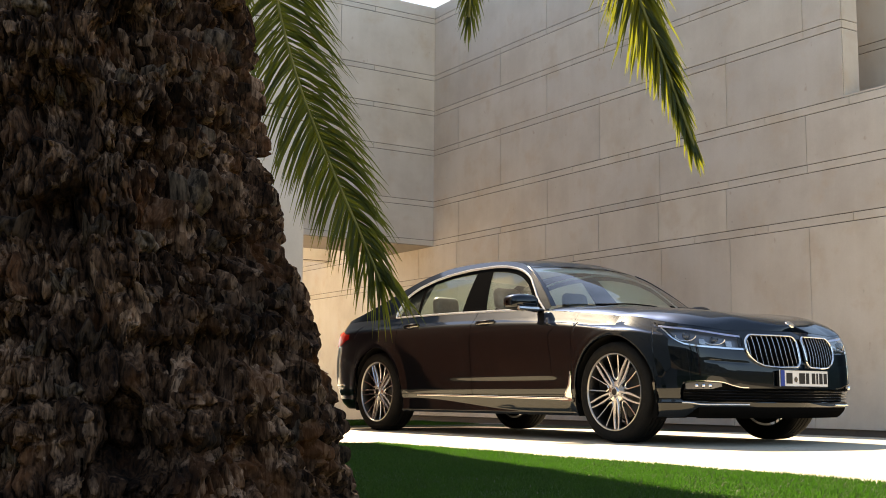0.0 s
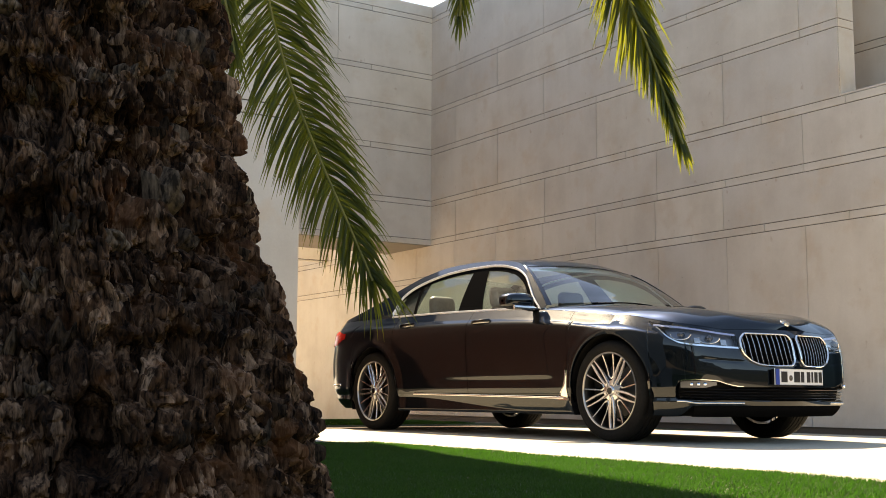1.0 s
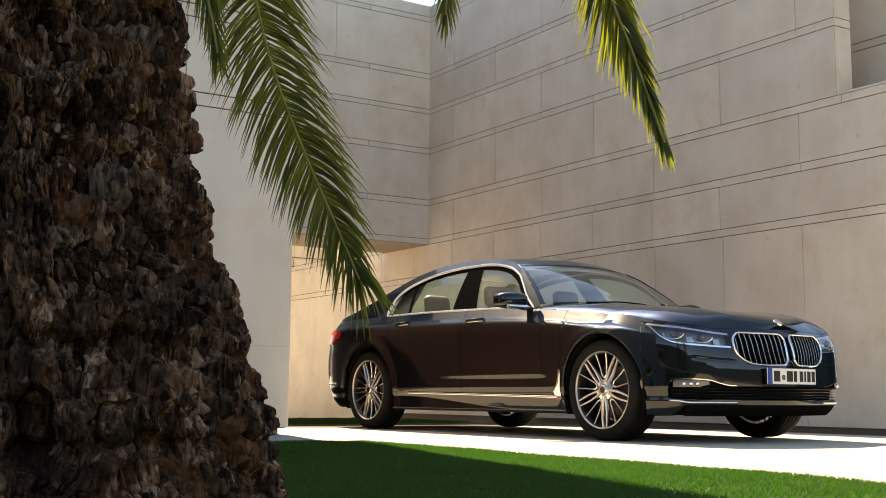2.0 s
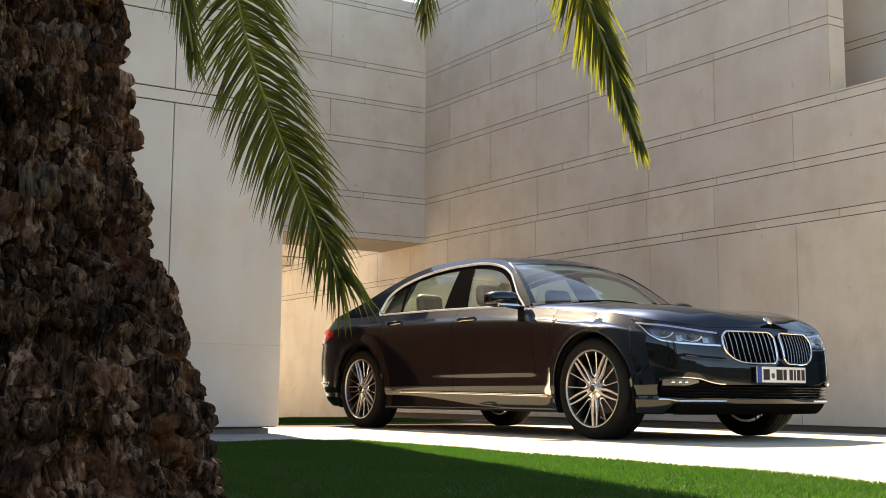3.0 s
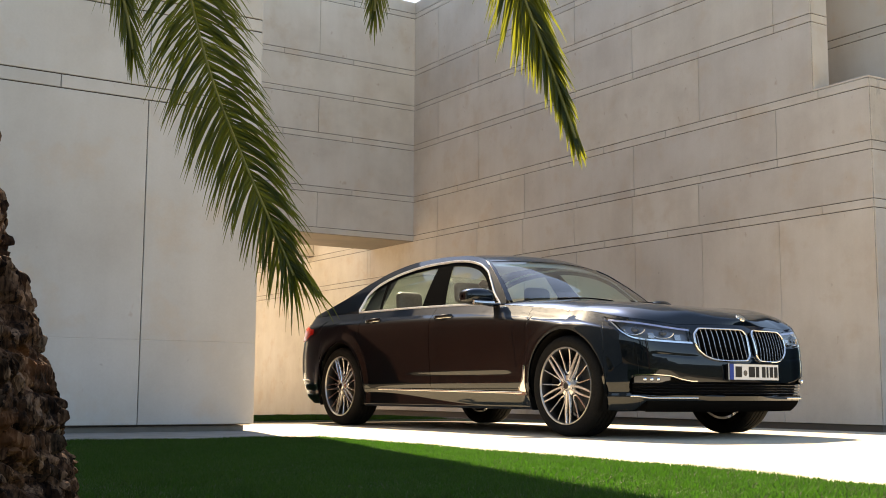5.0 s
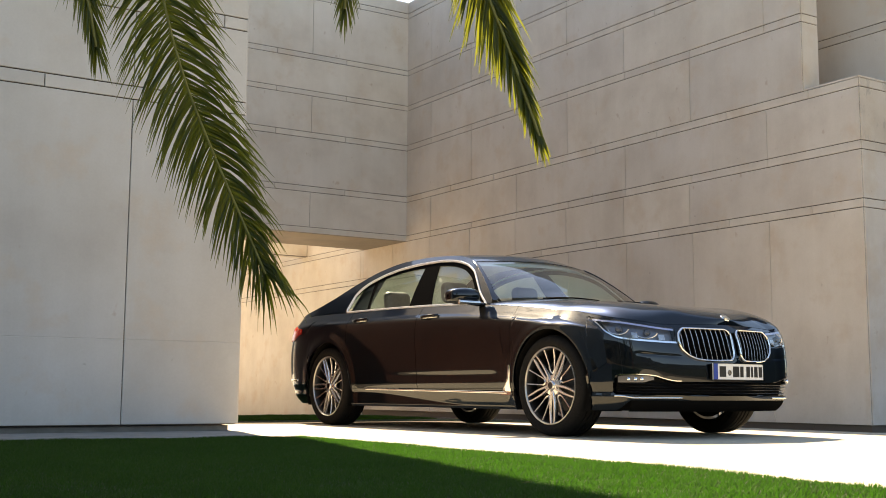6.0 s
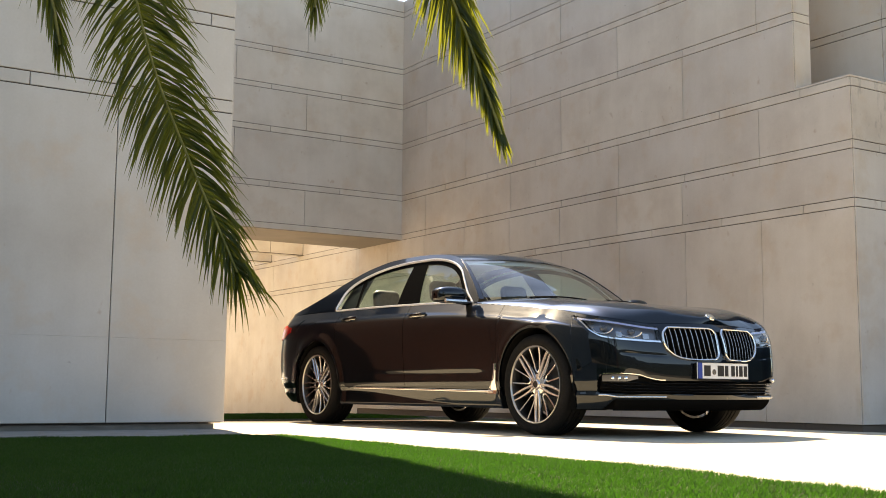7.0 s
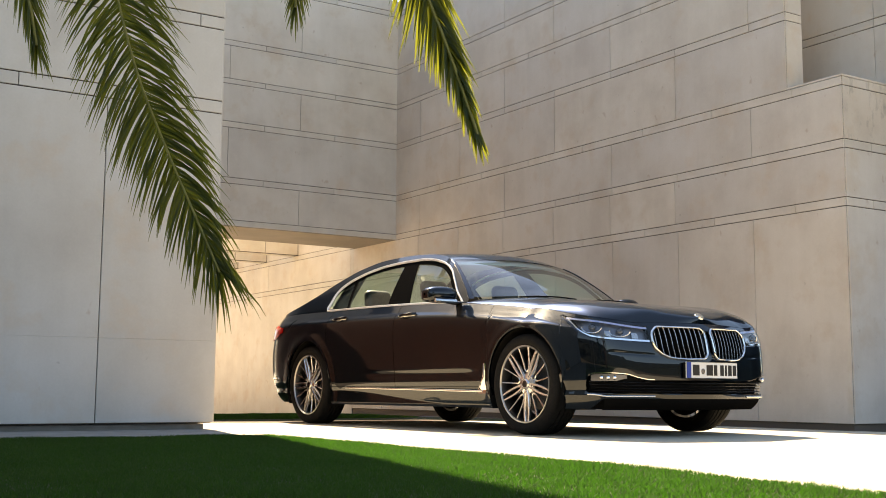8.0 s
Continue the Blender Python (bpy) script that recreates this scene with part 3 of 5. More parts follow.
# --- flanks (the fenders follow with the nose)
SILL_TOP = 0.325
for nm, a, b in (("front_door", -1.715, -0.44), ("rear_door", -2.86, -1.715)):
    us = np.linspace(a, b, 70)
    U, Z = span(us, lambda u: np.maximum(SILL_TOP, foot(u)), belt, 44)
    for ob, side in zip(both(nm, skin(U, Z), PAINT, car), (1, -1)):
        # a bow-shaped handle over a dark cup
        hx, hz = (a + 0.17, 0.915) if nm == "front_door" else (a + 0.20, 0.935)
        t = np.linspace(0, 1, 16)
        hp = skin(hx - 0.10 + 0.23 * t, hz + 0.008 * t)
        hp[:, 1] -= 0.006 + 0.034 * np.sin(np.pi * t) ** 0.6
        hp[:, 1] *= side
        part("handle", tube("handle", hp, 0.010, 0.014), PAINT, ob, "body-coloured door handle with chrome edge")
        ep = hp.copy()
        ep[:, 2] -= 0.014
        part("handle_trim", tube("handle_trim", ep, 0.004, 0.003), CHROME, ob, "chrome strip under the handle")
        cu, cz = np.meshgrid(np.linspace(hx - 0.05, hx + 0.08, 12), np.linspace(hz - 0.035, hz + 0.028, 8), indexing="ij")
        cup = skin(cu, cz)
        w = ((cu - hx - 0.015) / 0.065) ** 2 + ((cz - hz + 0.003) / 0.032) ** 2
        cup[..., 1] -= 0.002 - 0.006 * (w > 0.9)
        cup[..., 1] *= side
        part("handle_cup", grid_mesh("handle_cup", cup, side > 0), PLASTIC, ob, "dark handle recess")
quarter_u = np.r_[np.linspace(-2.86, REAR_X, 40), np.linspace(REAR_X, -3.92, 40)[1:]]
U, Z = span(quarter_u, foot, belt, 44)
both("rear_quarter", skin(U, Z), PAINT, car)
bump_u = np.linspace(-3.92, -4.25, 40)
U, Z = span(bump_u, foot, lambda u: np.full(u.shape, 0.60), 30)
P = skin(U, Z)
P = np.concatenate([P, mirrored(P[::-1])[1:]], 0)
part("rear_bumper", grid_mesh("rear_bumper", folded(P), False), PAINT, car)
U, Z = span(bump_u, lambda u: np.full(u.shape, 0.60), belt, 24)
P = skin(U, Z)
P = np.concatenate([P, mirrored(P[::-1])[1:]], 0)
part("tail_panel", grid_mesh("tail_panel", folded(P), False), PAINT, car)
sill_u = np.linspace(-2.80, -0.40, 80)
U, Z = span(sill_u, lambda u: np.full(u.shape, 0.165), lambda u: np.full(u.shape, SILL_TOP), 40)
P = skin(U, Z)
crease = 0.192 + 0.098 * smooth(-0.9, -2.6, U)
P[..., 1] = skin(U, np.full(Z.shape, SILL_TOP))[..., 1] + 0.34 * (SILL_TOP - np.maximum(Z, crease)) + 0.7 * np.maximum(0.186 - Z, 0)
both("sill", P, PAINT, car)
for side in (1, -1):
    # bright strip along the doors, which turns up into a blade behind the front wheel
    xs = np.linspace(-2.53, -0.50, 60)
    sp = skin(xs, 0.318 - 0.028 * (xs + 2.53) / 2.03)
    sp[:, 1] -= 0.010
    sp[:, 1] *= side
    part("sill_strip", tube("sill_strip", sp, 0.006, 0.009), CHROME, car, "chrome strip along the sill")
    t = np.linspace(0, 1, 20)[:, None] * np.ones((1, 7))
    w = np.linspace(0, 1, 7)[None] * np.ones((20, 1))
    wide = 0.026 + 0.125 * (1 - t) ** 2.4
    bu = -0.437 - 0.022 * (1 - t) - wide * (1 - w)
    bz = 0.275 + 0.225 * t + 0 * w
    bl = skin(bu, bz)
    bl[..., 1] -= 0.004 + 0.010 * np.sin(np.pi * w)
    bl[..., 1] *= side
    part("fender_blade", grid_mesh("fender_blade", bl, side < 0), CHROME, car, "chrome blade behind the front wheel")

# --- nose, with hollows for grille, lamps and intakes
KIDNEY = ((0.085, 0.572), (0.080, 0.692), (0.400, 0.694), (0.422, 0.676), (0.424, 0.645), (0.412, 0.617), (0.384, 0.594), (0.342, 0.578), (0.280, 0.570), (0.220, 0.568))
K_R = 0.045


def kidney(y, z):
    return sdf(np.abs(y), z, KIDNEY) - K_R


lamp_top = curve((0.14, 0.822), (0.25, 0.805), (0.40, 0.787), (0.60, 0.762), (0.84, 0.738))
lamp_low = curve((0.14, 0.818), (0.20, 0.775), (0.28, 0.705), (0.36, 0.664), (0.50, 0.645), (0.84, 0.630))
intake_top = curve((0.285, 0.30), (0.30, 0.375), (0.335, 0.412), (0.42, 0.416), (0.60, 0.408), (0.70, 0.385), (0.78, 0.372), (1.0, 0.372))
intake_low = curve((0.285, 0.298), (0.31, 0.287), (1.0, 0.278))


def sunk(U, Z, P):
    """How deep the nose is hollowed."""
    y = P[..., 1]
    d = 0.055 * smooth(0.004, -0.010, kidney(y, Z)) * (P[..., 0] > 0.6)
    lamp = np.minimum(lamp_top(U) - Z, Z - lamp_low(U)) * (U > 0.14) * (U < 0.80)
    d = np.maximum(d, 0.05 * smooth(0.000, 0.012, lamp))
    hole = np.minimum(intake_top(U) - Z, Z - intake_low(U)) * (U > 0.285)
    d = np.maximum(d, 0.05 * smooth(0.000, 0.010, hole))
    groove = 0.0025 * np.exp(-(((Z - 0.585 + 0.05 * U) / 0.010) ** 2)) * smooth(0.45, 0.55, U) * smooth(0.85, 0.75, U)
    return d + groove


fender_u = np.r_[np.linspace(-0.44, 0.0, 40), np.linspace(0.0, 0.36, 80)[1:]]
U, Z = span(fender_u, foot, belt, 90)
P = skin(U, Z)
P = P + -_unit(P * np.array([1.0, 1.0, 0]) - np.array([0.15, 0, 0])) * sunk(U, Z, P)[..., None]
both("fender", folded(P, 0.018, 0.0007), PAINT, car, fold=False)
us = np.r_[np.linspace(0.36, 0.7, 90), np.linspace(0.7, 1.0, 110)[1:]]
U, Z = span(us, foot, belt, 120)
P = skin(U, Z)
inward = -_unit(P * np.array([1.0, 1.0, 0]) - np.array([0.15, 0, 0]))
P = P + inward * sunk(U, Z, P)[..., None]
P = np.concatenate([P, mirrored(P[::-1])[1:]], 0)
part("front_bumper", grid_mesh("front_bumper", folded(P, 0.012, 0.0006), True), PAINT, car)


def on_nose(y, z, out=0.0):
    """A place on the nose at y and z."""
    y, z = np.broadcast_arrays(np.asarray(y, float), np.asarray(z, float))
    half = HALF * low_half(z)
    x = nose(z) * np.maximum(1 - (np.abs(y) / half) ** FRONT_N, 0) ** (1 / FRONT_N)
    return np.stack([x - swept(y) * smooth(0.25, 0.55, x) + out, y, z], -1)


def outline(poly, r, n=140):
    """Points round a polygon grown by r, with round corners."""
    poly = np.asarray(poly, float)
    if np.cross(poly[1] - poly[0], poly[2] - poly[1]) > 0:
        poly = poly[::-1]
    pts = []
    k = len(poly)
    for i in range(k):
        a, b, c = poly[i - 1], poly[i], poly[(i + 1) % k]
        n1, n2 = ((b - a)[::-1] * (-1, 1), (c - b)[::-1] * (-1, 1))
        a1, a2 = math.atan2(n1[1], n1[0]), math.atan2(n2[1], n2[0])
        while a2 > a1:
            a2 -= 2 * math.pi
        while a2 < a1 - math.pi:
            a2 += 2 * math.pi
        pts += [b + r * np.array([math.cos(t), math.sin(t)]) for t in np.linspace(a1, a2, 9)]
    pts = np.array(pts + pts[:1])
    s = np.r_[0, np.cumsum(np.linalg.norm(np.diff(pts, axis=0), axis=1))]
    t = np.linspace(0, s[-1], n, endpoint=False)
    return np.stack([np.interp(t, s, pts[:, 0]), np.interp(t, s, pts[:, 1])], -1)


def set_back(P, d):
    return P - np.array([d, 0, 0])


for side in (-1, 1):
    grille = part("grille", mesh_of("grille_back", *(lambda o: (np.concatenate([set_back(on_nose(o[:, 0] * side, o[:, 1]), 0.052)]), [tuple(range(len(o)))]))(outline(KIDNEY, K_R - 0.002, 60))), PLASTIC, car, "black kidney grille with vertical chrome bars")
    o = outline(KIDNEY, K_R + 0.004)
    ring = on_nose(o[:, 0] * side, o[:, 1], 0.006)
    part("grille_frame", tube("grille_frame", ring, 0.0075, 0.0125, True, 12, (1, 0, 0)), CHROME, grille, "chrome grille surround")
    for i in range(10):
        y = 0.066 + i * 0.0415
        zs = np.linspace(0.50, 0.78, 240)
        inside = zs[kidney(np.full(zs.shape, y), zs) < -0.002]
        z = np.linspace(inside[0], inside[-1], 14)
        yy = y - 0.010 * smooth(0.62, 0.52, z)
        front = on_nose(yy * side, z, 0.0)
        deep = set_back(front, 0.048)
        wv = np.array([0, 0.0035, 0])
        P = np.stack([deep - wv, front - wv, front + wv, deep + wv], 0)
        slat = part("grille_bar", grid_mesh("grille_bar", P), MATT, grille)
        part("bar_edge", tube("bar_edge", front + np.array([0.001, 0, 0]), 0.0022, 0.003, False, 6, (1, 0, 0)), BAR, grille, "chrome front edge of a grille bar")
# badge on the hood, plain rings
badge_m = bmesh.new()
bmesh.ops.create_cone(badge_m, cap_ends=True, segments=32, radius1=0.036, radius2=0.033, depth=0.008)
part("badge", badge_m, CHROME, car, "round chrome badge").matrix_basis = pose(0.834, 0, 0.8305, 0, 40, 0)
badge_m = bmesh.new()
bmesh.ops.create_cone(badge_m, cap_ends=True, segments=32, radius1=0.018, radius2=0.018, depth=0.003)
part("badge_centre", badge_m, SATIN, car).matrix_basis = pose(0.8372, 0, 0.8343, 0, 40, 0)

# number plate: blank bars for its writing
plate = part("number_plate", box_mesh("number_plate", (0.9340, -0.262, 0.387), (0.9440, 0.262, 0.503), 0.003), WHITE, car, "white number plate")
part("plate_holder", box_mesh("plate_holder", (0.90, -0.252, 0.392), (0.934, 0.252, 0.498), 0.004), PLASTIC, plate)
part("plate_band", box_mesh("plate_band", (0.9445, -0.258, 0.391), (0.9458, -0.216, 0.499)), BLUE, plate, "blue band")
part("plate_rim", tube("plate_rim", [(0.9450, y, z) for y, z in ((-0.26, 0.389), (0.26, 0.389), (0.26, 0.501), (-0.26, 0.501))], 0.002, 0.002, True, 6, (1, 0, 0)), INK, plate)
for y0, y1 in ((-0.198, -0.132), (-0.06, 0.005), (0.015, 0.05), (0.08, 0.118), (0.130, 0.150), (0.163, 0.200), (0.212, 0.248)):
    part("plate_bar", box_mesh("plate_bar", (0.9445, y0, 0.408), (0.9456, y1, 0.482)), INK, plate)
seal_m = bmesh.new()
bmesh.ops.create_cone(seal_m, cap_ends=True, segments=20, radius1=0.020, radius2=0.020, depth=0.0015)
part("plate_seal", seal_m, SATIN, plate).matrix_basis = pose(0.9452, -0.096, 0.437, 0, 90, 0)


def lamp_patch(c0, c1, n, lo, hi, m, out):
    us = np.linspace(c0, c1, n)
    U, Z = span(us, lo, hi, m)
    P = skin(U, Z)
    return P + _unit(P * np.array([1.0, 1.0, 0]) - np.array([0.15, 0, 0])) * out


for side in (1, -1):
    S = np.array([1, side, 1])
    lens = part("headlight", grid_mesh("headlight", lamp_patch(0.145, 0.80, 70, lamp_low, lamp_top, 16, 0.003) * S, side > 0), LENS, car, "clear slim headlight")
    lens.visible_shadow = False
    part("lamp_bowl", grid_mesh("lamp_bowl", lamp_patch(0.19, 0.778, 50, lambda u: lamp_low(u) + 0.012, lambda u: lamp_top(u) - 0.010, 10, -0.046) * S, side > 0), HOUSING, lens, "grey lamp housing")
    bar = lamp_patch(0.19, 0.798, 50, lambda u: lamp_low(u) + 0.003, lambda u: lamp_low(u) + 0.012 + 0.003 * smooth(0.3, 0.6, u), 5, -0.004) * S
    part("lamp_strip", grid_mesh("lamp_strip", bar, side > 0), LAMP, lens, "bright strip along the lamp's lower edge")
    brow = lamp_patch(0.17, 0.798, 50, lambda u: lamp_top(u) - 0.020, lambda u: lamp_top(u) - 0.006, 5, -0.008) * S
    part("lamp_brow", grid_mesh("lamp_brow", brow, side > 0), BROW, lens, "metal brow under the upper lamp edge")
    for c in (0.36, 0.585):
        # a light guide like an open hook round a projector
        ctr = skin(c, 0.5 * (lamp_top(c) + lamp_low(c)))
        out = _unit(ctr * np.array([1.0, 1.0, 0]) - np.array([0.15, 0, 0]))
        across = np.array([-out[1], out[0], 0])
        a = np.linspace(0.0, 3.3, 26)
        hook = ctr - out * 0.014 + np.cos(a)[:, None] * across * 0.070 + np.sin(a)[:, None] * np.array([0, 0, -0.036])
        part("light_guide", tube("light_guide", hook * S, 0.005, 0.005), SATIN, lens, "hook-shaped light guide")
        ball = bmesh.new()
        bmesh.ops.create_uvsphere(ball, u_segments=20, v_segments=12, radius=0.027)
        for f in ball.faces:
            f.smooth = True
        part("projector", ball, PROJECTOR, lens, "round projector").matrix_basis = Matrix.Translation(Vector((ctr - out * 0.03) * S)) @ Matrix.Diagonal((1, 1, 0.9, 1))
        u2 = c + 0.115
        block = lamp_patch(u2 - 0.022, u2 + 0.030, 8, lambda u: lamp_low(u) + 0.018, lambda u: lamp_low(u) + 0.060, 5, -0.022) * S
        part("reflector", grid_mesh("reflector", folded(block, 0.02), side > 0), BAR, lens, "faceted lamp reflector")
    # lower intake: dark back, slats, fog lamps and bright blades
    back = lamp_patch(0.292, 1.0, 80, lambda u: intake_low(u) + 0.004, lambda u: intake_top(u) - 0.004, 8, -0.047) * S
    intake = part("air_intake", grid_mesh("air_intake", back, side > 0), PLASTIC, car, "black lower air intake with slats")
    for f in (0.2, 0.42, 0.64, 0.86):
        us = np.linspace(0.31, 1.0, 60)
        p = skin(us, intake_low(us) + f * 0.088)
        p = (p - _unit(p * np.array([1.0, 1.0, 0]) - np.array([0.15, 0, 0])) * 0.016) * S
        part("slat", tube("slat", p, 0.010, 0.004), BLACK, intake)
    fog = lamp_patch(0.325, 0.60, 30, lambda u: 0.366 + 0.016 * smooth(0.5, 0.6, u), lambda u: intake_top(u) - 0.004, 8, -0.008) * S
    foglamp = part("fog_lamp", grid_mesh("fog_lamp", fog, side > 0), HOUSING, car, "slim fog lamp with three lights")
    for c in (0.40, 0.45, 0.50):
        p = skin(c, 0.388) - _unit(skin(c, 0.388) * np.array([1.0, 1.0, 0]) - np.array([0.15, 0, 0])) * 0.004
        led = bmesh.new()
        bmesh.ops.create_uvsphere(led, u_segments=12, v_segments=8, radius=0.015)
        part("led", led, LAMP, foglamp).location = p * S
    p = lamp_patch(0.33, 0.80, 50, lambda u: intake_top(u) + 0.002, lambda u: intake_top(u) + 0.0075, 5, 0.006) * S
    part("fog_blade", grid_mesh("fog_blade", p, side > 0), CHROME, car, "chrome blade over the fog lamp")
    us = np.linspace(0.30, 0.80, 50)
    p = skin(us, 0.262 + 0.012 * smooth(0.45, 0.335, us)) * S
    p += _unit(p * np.array([1.0, 1.0, 0]) - np.array([0.15, 0, 0])) * 0.006
    part("lower_strip", tube("lower_strip", p, 0.006, 0.007), SATIN, car, "chrome strip along the lower bumper")
    # tail lamp wrapping the corner
    us = np.linspace(-3.37, -3.95, 40)
    U, Z = span(us, lambda u: 0.850 - 0.060 * smooth(-3.37, -3.50, u), lambda u: 0.90 + 0.035 * smooth(-3.37, -3.52, u), 8)
    P = skin(U, Z)
    P = P + _unit(P * np.array([1.0, 1.0, 0]) - np.array([-3.6, 0, 0])) * 0.010
    part("tail_lamp", grid_mesh("tail_lamp", P * S, side < 0), RED, car, "red wraparound tail lamp")
    p = skin(np.linspace(-3.42, -4.2, 30), 0.405)
    p = (p + _unit(p * np.array([1.0, 1.0, 0]) - np.array([-3.3, 0, 0])) * 0.006) * S
    part("bumper_strip", tube("bumper_strip", p, 0.005, 0.010), CHROME, car, "chrome strip on the rear bumper")
us = np.r_[np.linspace(0.40, 1.0, 60)]
U, Z = span(us, lambda u: np.full(u.shape, 0.168), lambda u: np.full(u.shape, 0.256), 8)
P = skin(U, Z) * np.array([0.985, 0.985, 1])
P = np.concatenate([P, mirrored(P[::-1])[1:]], 0)
part("front_lip", grid_mesh("front_lip", P + np.array([0.010, 0, 0]), True), MATT, car, "black lower front lip")

# --- hood and boot lid
spine = curve((0.93, 0.770), (0.86, 0.812), (0.80, 0.846), (0.70, 0.879), (0.50, 0.916), (0.20, 0.956), (-0.10, 0.991), (-0.50, 1.022))


def lid(us, centre_x, centre_z, steps=40, power=2.3, roll=None):
    """A panel over the car from edge to edge; with roll it rises fast from the edge like a rolled shoulder."""
    edge = skin(us, belt(us))
    t = (np.linspace(0, 1, steps) ** 1.6)[None, :, None]
    x = edge[:, None, 0:1] * (1 - t) + centre_x(us)[:, None, None] * t
    y = edge[:, None, 1:2] * (1 - t)
    b = 1 - (1 - t) ** power
    if roll is not None:
        k = roll[:, None, None]
        b = b * (1 - k) + k * (1 - np.exp(-t / 0.105)) / (1 - math.exp(-1 / 0.105))
    z = edge[:, None, 2:3] * (1 - b) + centre_z(us)[:, None, None] * b
    # a soft crease that runs from the grille's outer edge to the pillar
    z = z + 0.010 * np.exp(-(((t - 0.42) / 0.16) ** 2)) * smooth(1.0, 0.6, us)[:, None, None]
    P = np.concatenate([x, y, z], -1)
    return np.concatenate([P, mirrored(P[:, ::-1])[:, 1:]], 1)


hood_x = curve((-0.80, -0.46), (-0.3, -0.12), (0.0, 0.20), (0.3, 0.50), (0.6, 0.72), (0.85, 0.82), (1.0, float(nose(0.775)) ))
hood_us = np.r_[np.linspace(-0.80, 0, 44), np.linspace(0, 1, 90)[1:]]
P = lid(hood_us, hood_x, lambda u: spine(hood_x(u)), 90, 2.6, smooth(0.70, 0.20, hood_us))
part("hood", grid_mesh("hood", P + np.array([0, 0, 0.002])), PAINT, car, "long sculpted hood")
cowl_u = np.linspace(-1.05, -0.80, 12)
P = lid(cowl_u, curve((-1.05, -0.62), (-0.80, -0.46)), lambda u: np.full(u.shape, 0.998), 40)
part("cowl", grid_mesh("cowl", P - np.array([0, 0, 0.008])), PLASTIC, car, "black cowl under the windscreen")
boot_us = np.linspace(-3.35, -4.25, 50)
boot_x = curve((-4.25, -4.245), (-4.0, -4.20), (-3.7, -3.95), (-3.35, -3.45))
P = lid(boot_us, boot_x, lambda u: curve((-4.25, 0.985), (-4.2, 1.03), (-3.9, 1.055), (-3.45, 1.10))(boot_x(u)), 30, 3.0)
part("boot_lid", grid_mesh("boot_lid", P, True), PAINT, car, "boot lid")

# --- cabin
sash = curve((-3.02, 1.06), (-3.01, 1.155), (-2.98, 1.22), (-2.92, 1.272), (-2.84, 1.312), (-2.75, 1.342), (-2.60, 1.380), (-2.38, 1.413), (-2.10, 1.430), (-1.84, 1.431), (-1.67, 1.419), (-1.42, 1.370), (-1.22, 1.288), (-1.10, 1.19), (-0.98, 1.08), (-0.86, 0.992))
rail = curve((-0.80, 1.015), (-0.88, 1.088), (-0.97, 1.160), (-1.10, 1.255), (-1.25, 1.348), (-1.45, 1.428), (-1.75, 1.476), (-2.1, 1.491), (-2.45, 1.482), (-2.8, 1.424), (-3.1, 1.318), (-3.4, 1.190), (-3.7, 1.095), (-3.95, 1.045))
crown = curve((-0.80, 1.040), (-0.95, 1.140), (-1.10, 1.240), (-1.25, 1.345), (-1.35, 1.415), (-1.45, 1.462), (-1.70, 1.503), (-2.0, 1.517), (-2.4, 1.512), (-2.75, 1.465), (-3.1, 1.36), (-3.5, 1.20), (-3.95, 1.075))


def along(x):
    """The station u of a place x on the flank, behind the rear axle too."""
    x = np.asarray(x, float)
    back = np.clip((REAR_X - x) / 1.01, 0, 1) ** (REAR_N / 2)
    return np.where(x < REAR_X, REAR_X - np.arcsin(back) / (np.pi / 2), x)


def belt_at(x):
    return belt(along(x))


def side_wall(x, z, inset=0.0):
    """The cabin's leaning side at x and z."""
    x, z = np.broadcast_arrays(np.asarray(x, float), np.asarray(z, float))
    b = belt_at(x)
    base = -skin(along(x), b)[..., 1]
    h = np.maximum(z - b, 0)
    y = base - 0.008 - (0.50 - 0.05 * smooth(-1.5, -1.2, x)) * h - 0.32 * h * h - inset
    return np.stack([x, -y, z], -1)


def sash_top(x):
    return np.where((x > -3.02) & (x < -0.86), np.maximum(sash(x), belt_at(x)), belt_at(x) - 0.01)


xs = np.linspace(-3.95, -0.80, 160)
U, Z = span(xs, lambda x: sash_top(x) - 0.004, lambda x: np.maximum(rail(x), sash_top(x) + 0.004), 12)
both("side_frame", side_wall(U, Z), PAINT, car, fold=False)


def dome(x0, x1, n, inner, shift, m=40):
    """The roof side of the cabin between two stations; inner keeps off the edge."""
    xe = np.linspace(x0, x1, n)
    edge = side_wall(xe, rail(xe))
    t = np.linspace(inner, 1, m)[None, :]
    y = edge[:, 1:2] * (1 - t)
    x = xe[:, None] + shift(xe)[:, None] * (1 - (1 - t) ** 2)
    top = crown(xe)[:, None]
    top = np.maximum(top, rail(xe)[:, None] + 0.004)
    z = edge[:, 2:3] + (top - edge[:, 2:3]) * (1 - (1 - t) ** 2.1)
    P = np.stack([x, y, z], -1)
    return np.concatenate([P, mirrored(P[:, ::-1])[:, 1:]], 1)


bow = curve((-0.80, 0.36), (-1.0, 0.29), (-1.3, 0.15), (-1.6, 0.06), (-1.9, 0.0), (-2.4, 0.0), (-2.9, -0.05), (-3.4, -0.10), (-3.95, -0.12))
part("roof", grid_mesh("roof", dome(-1.33, -2.78, 60, 0.0, bow)), PAINT, car, "smooth dark roof")
part("windscreen", grid_mesh("windscreen", dome(-0.812, -1.315, 40, 0.040, bow)), WINDSCREEN, car, "tinted raked windscreen").visible_shadow = False
part("rear_window", grid_mesh("rear_window", dome(-2.80, -3.70, 30, 0.16, bow)), WINDSCREEN, car, "raked rear window").visible_shadow = False


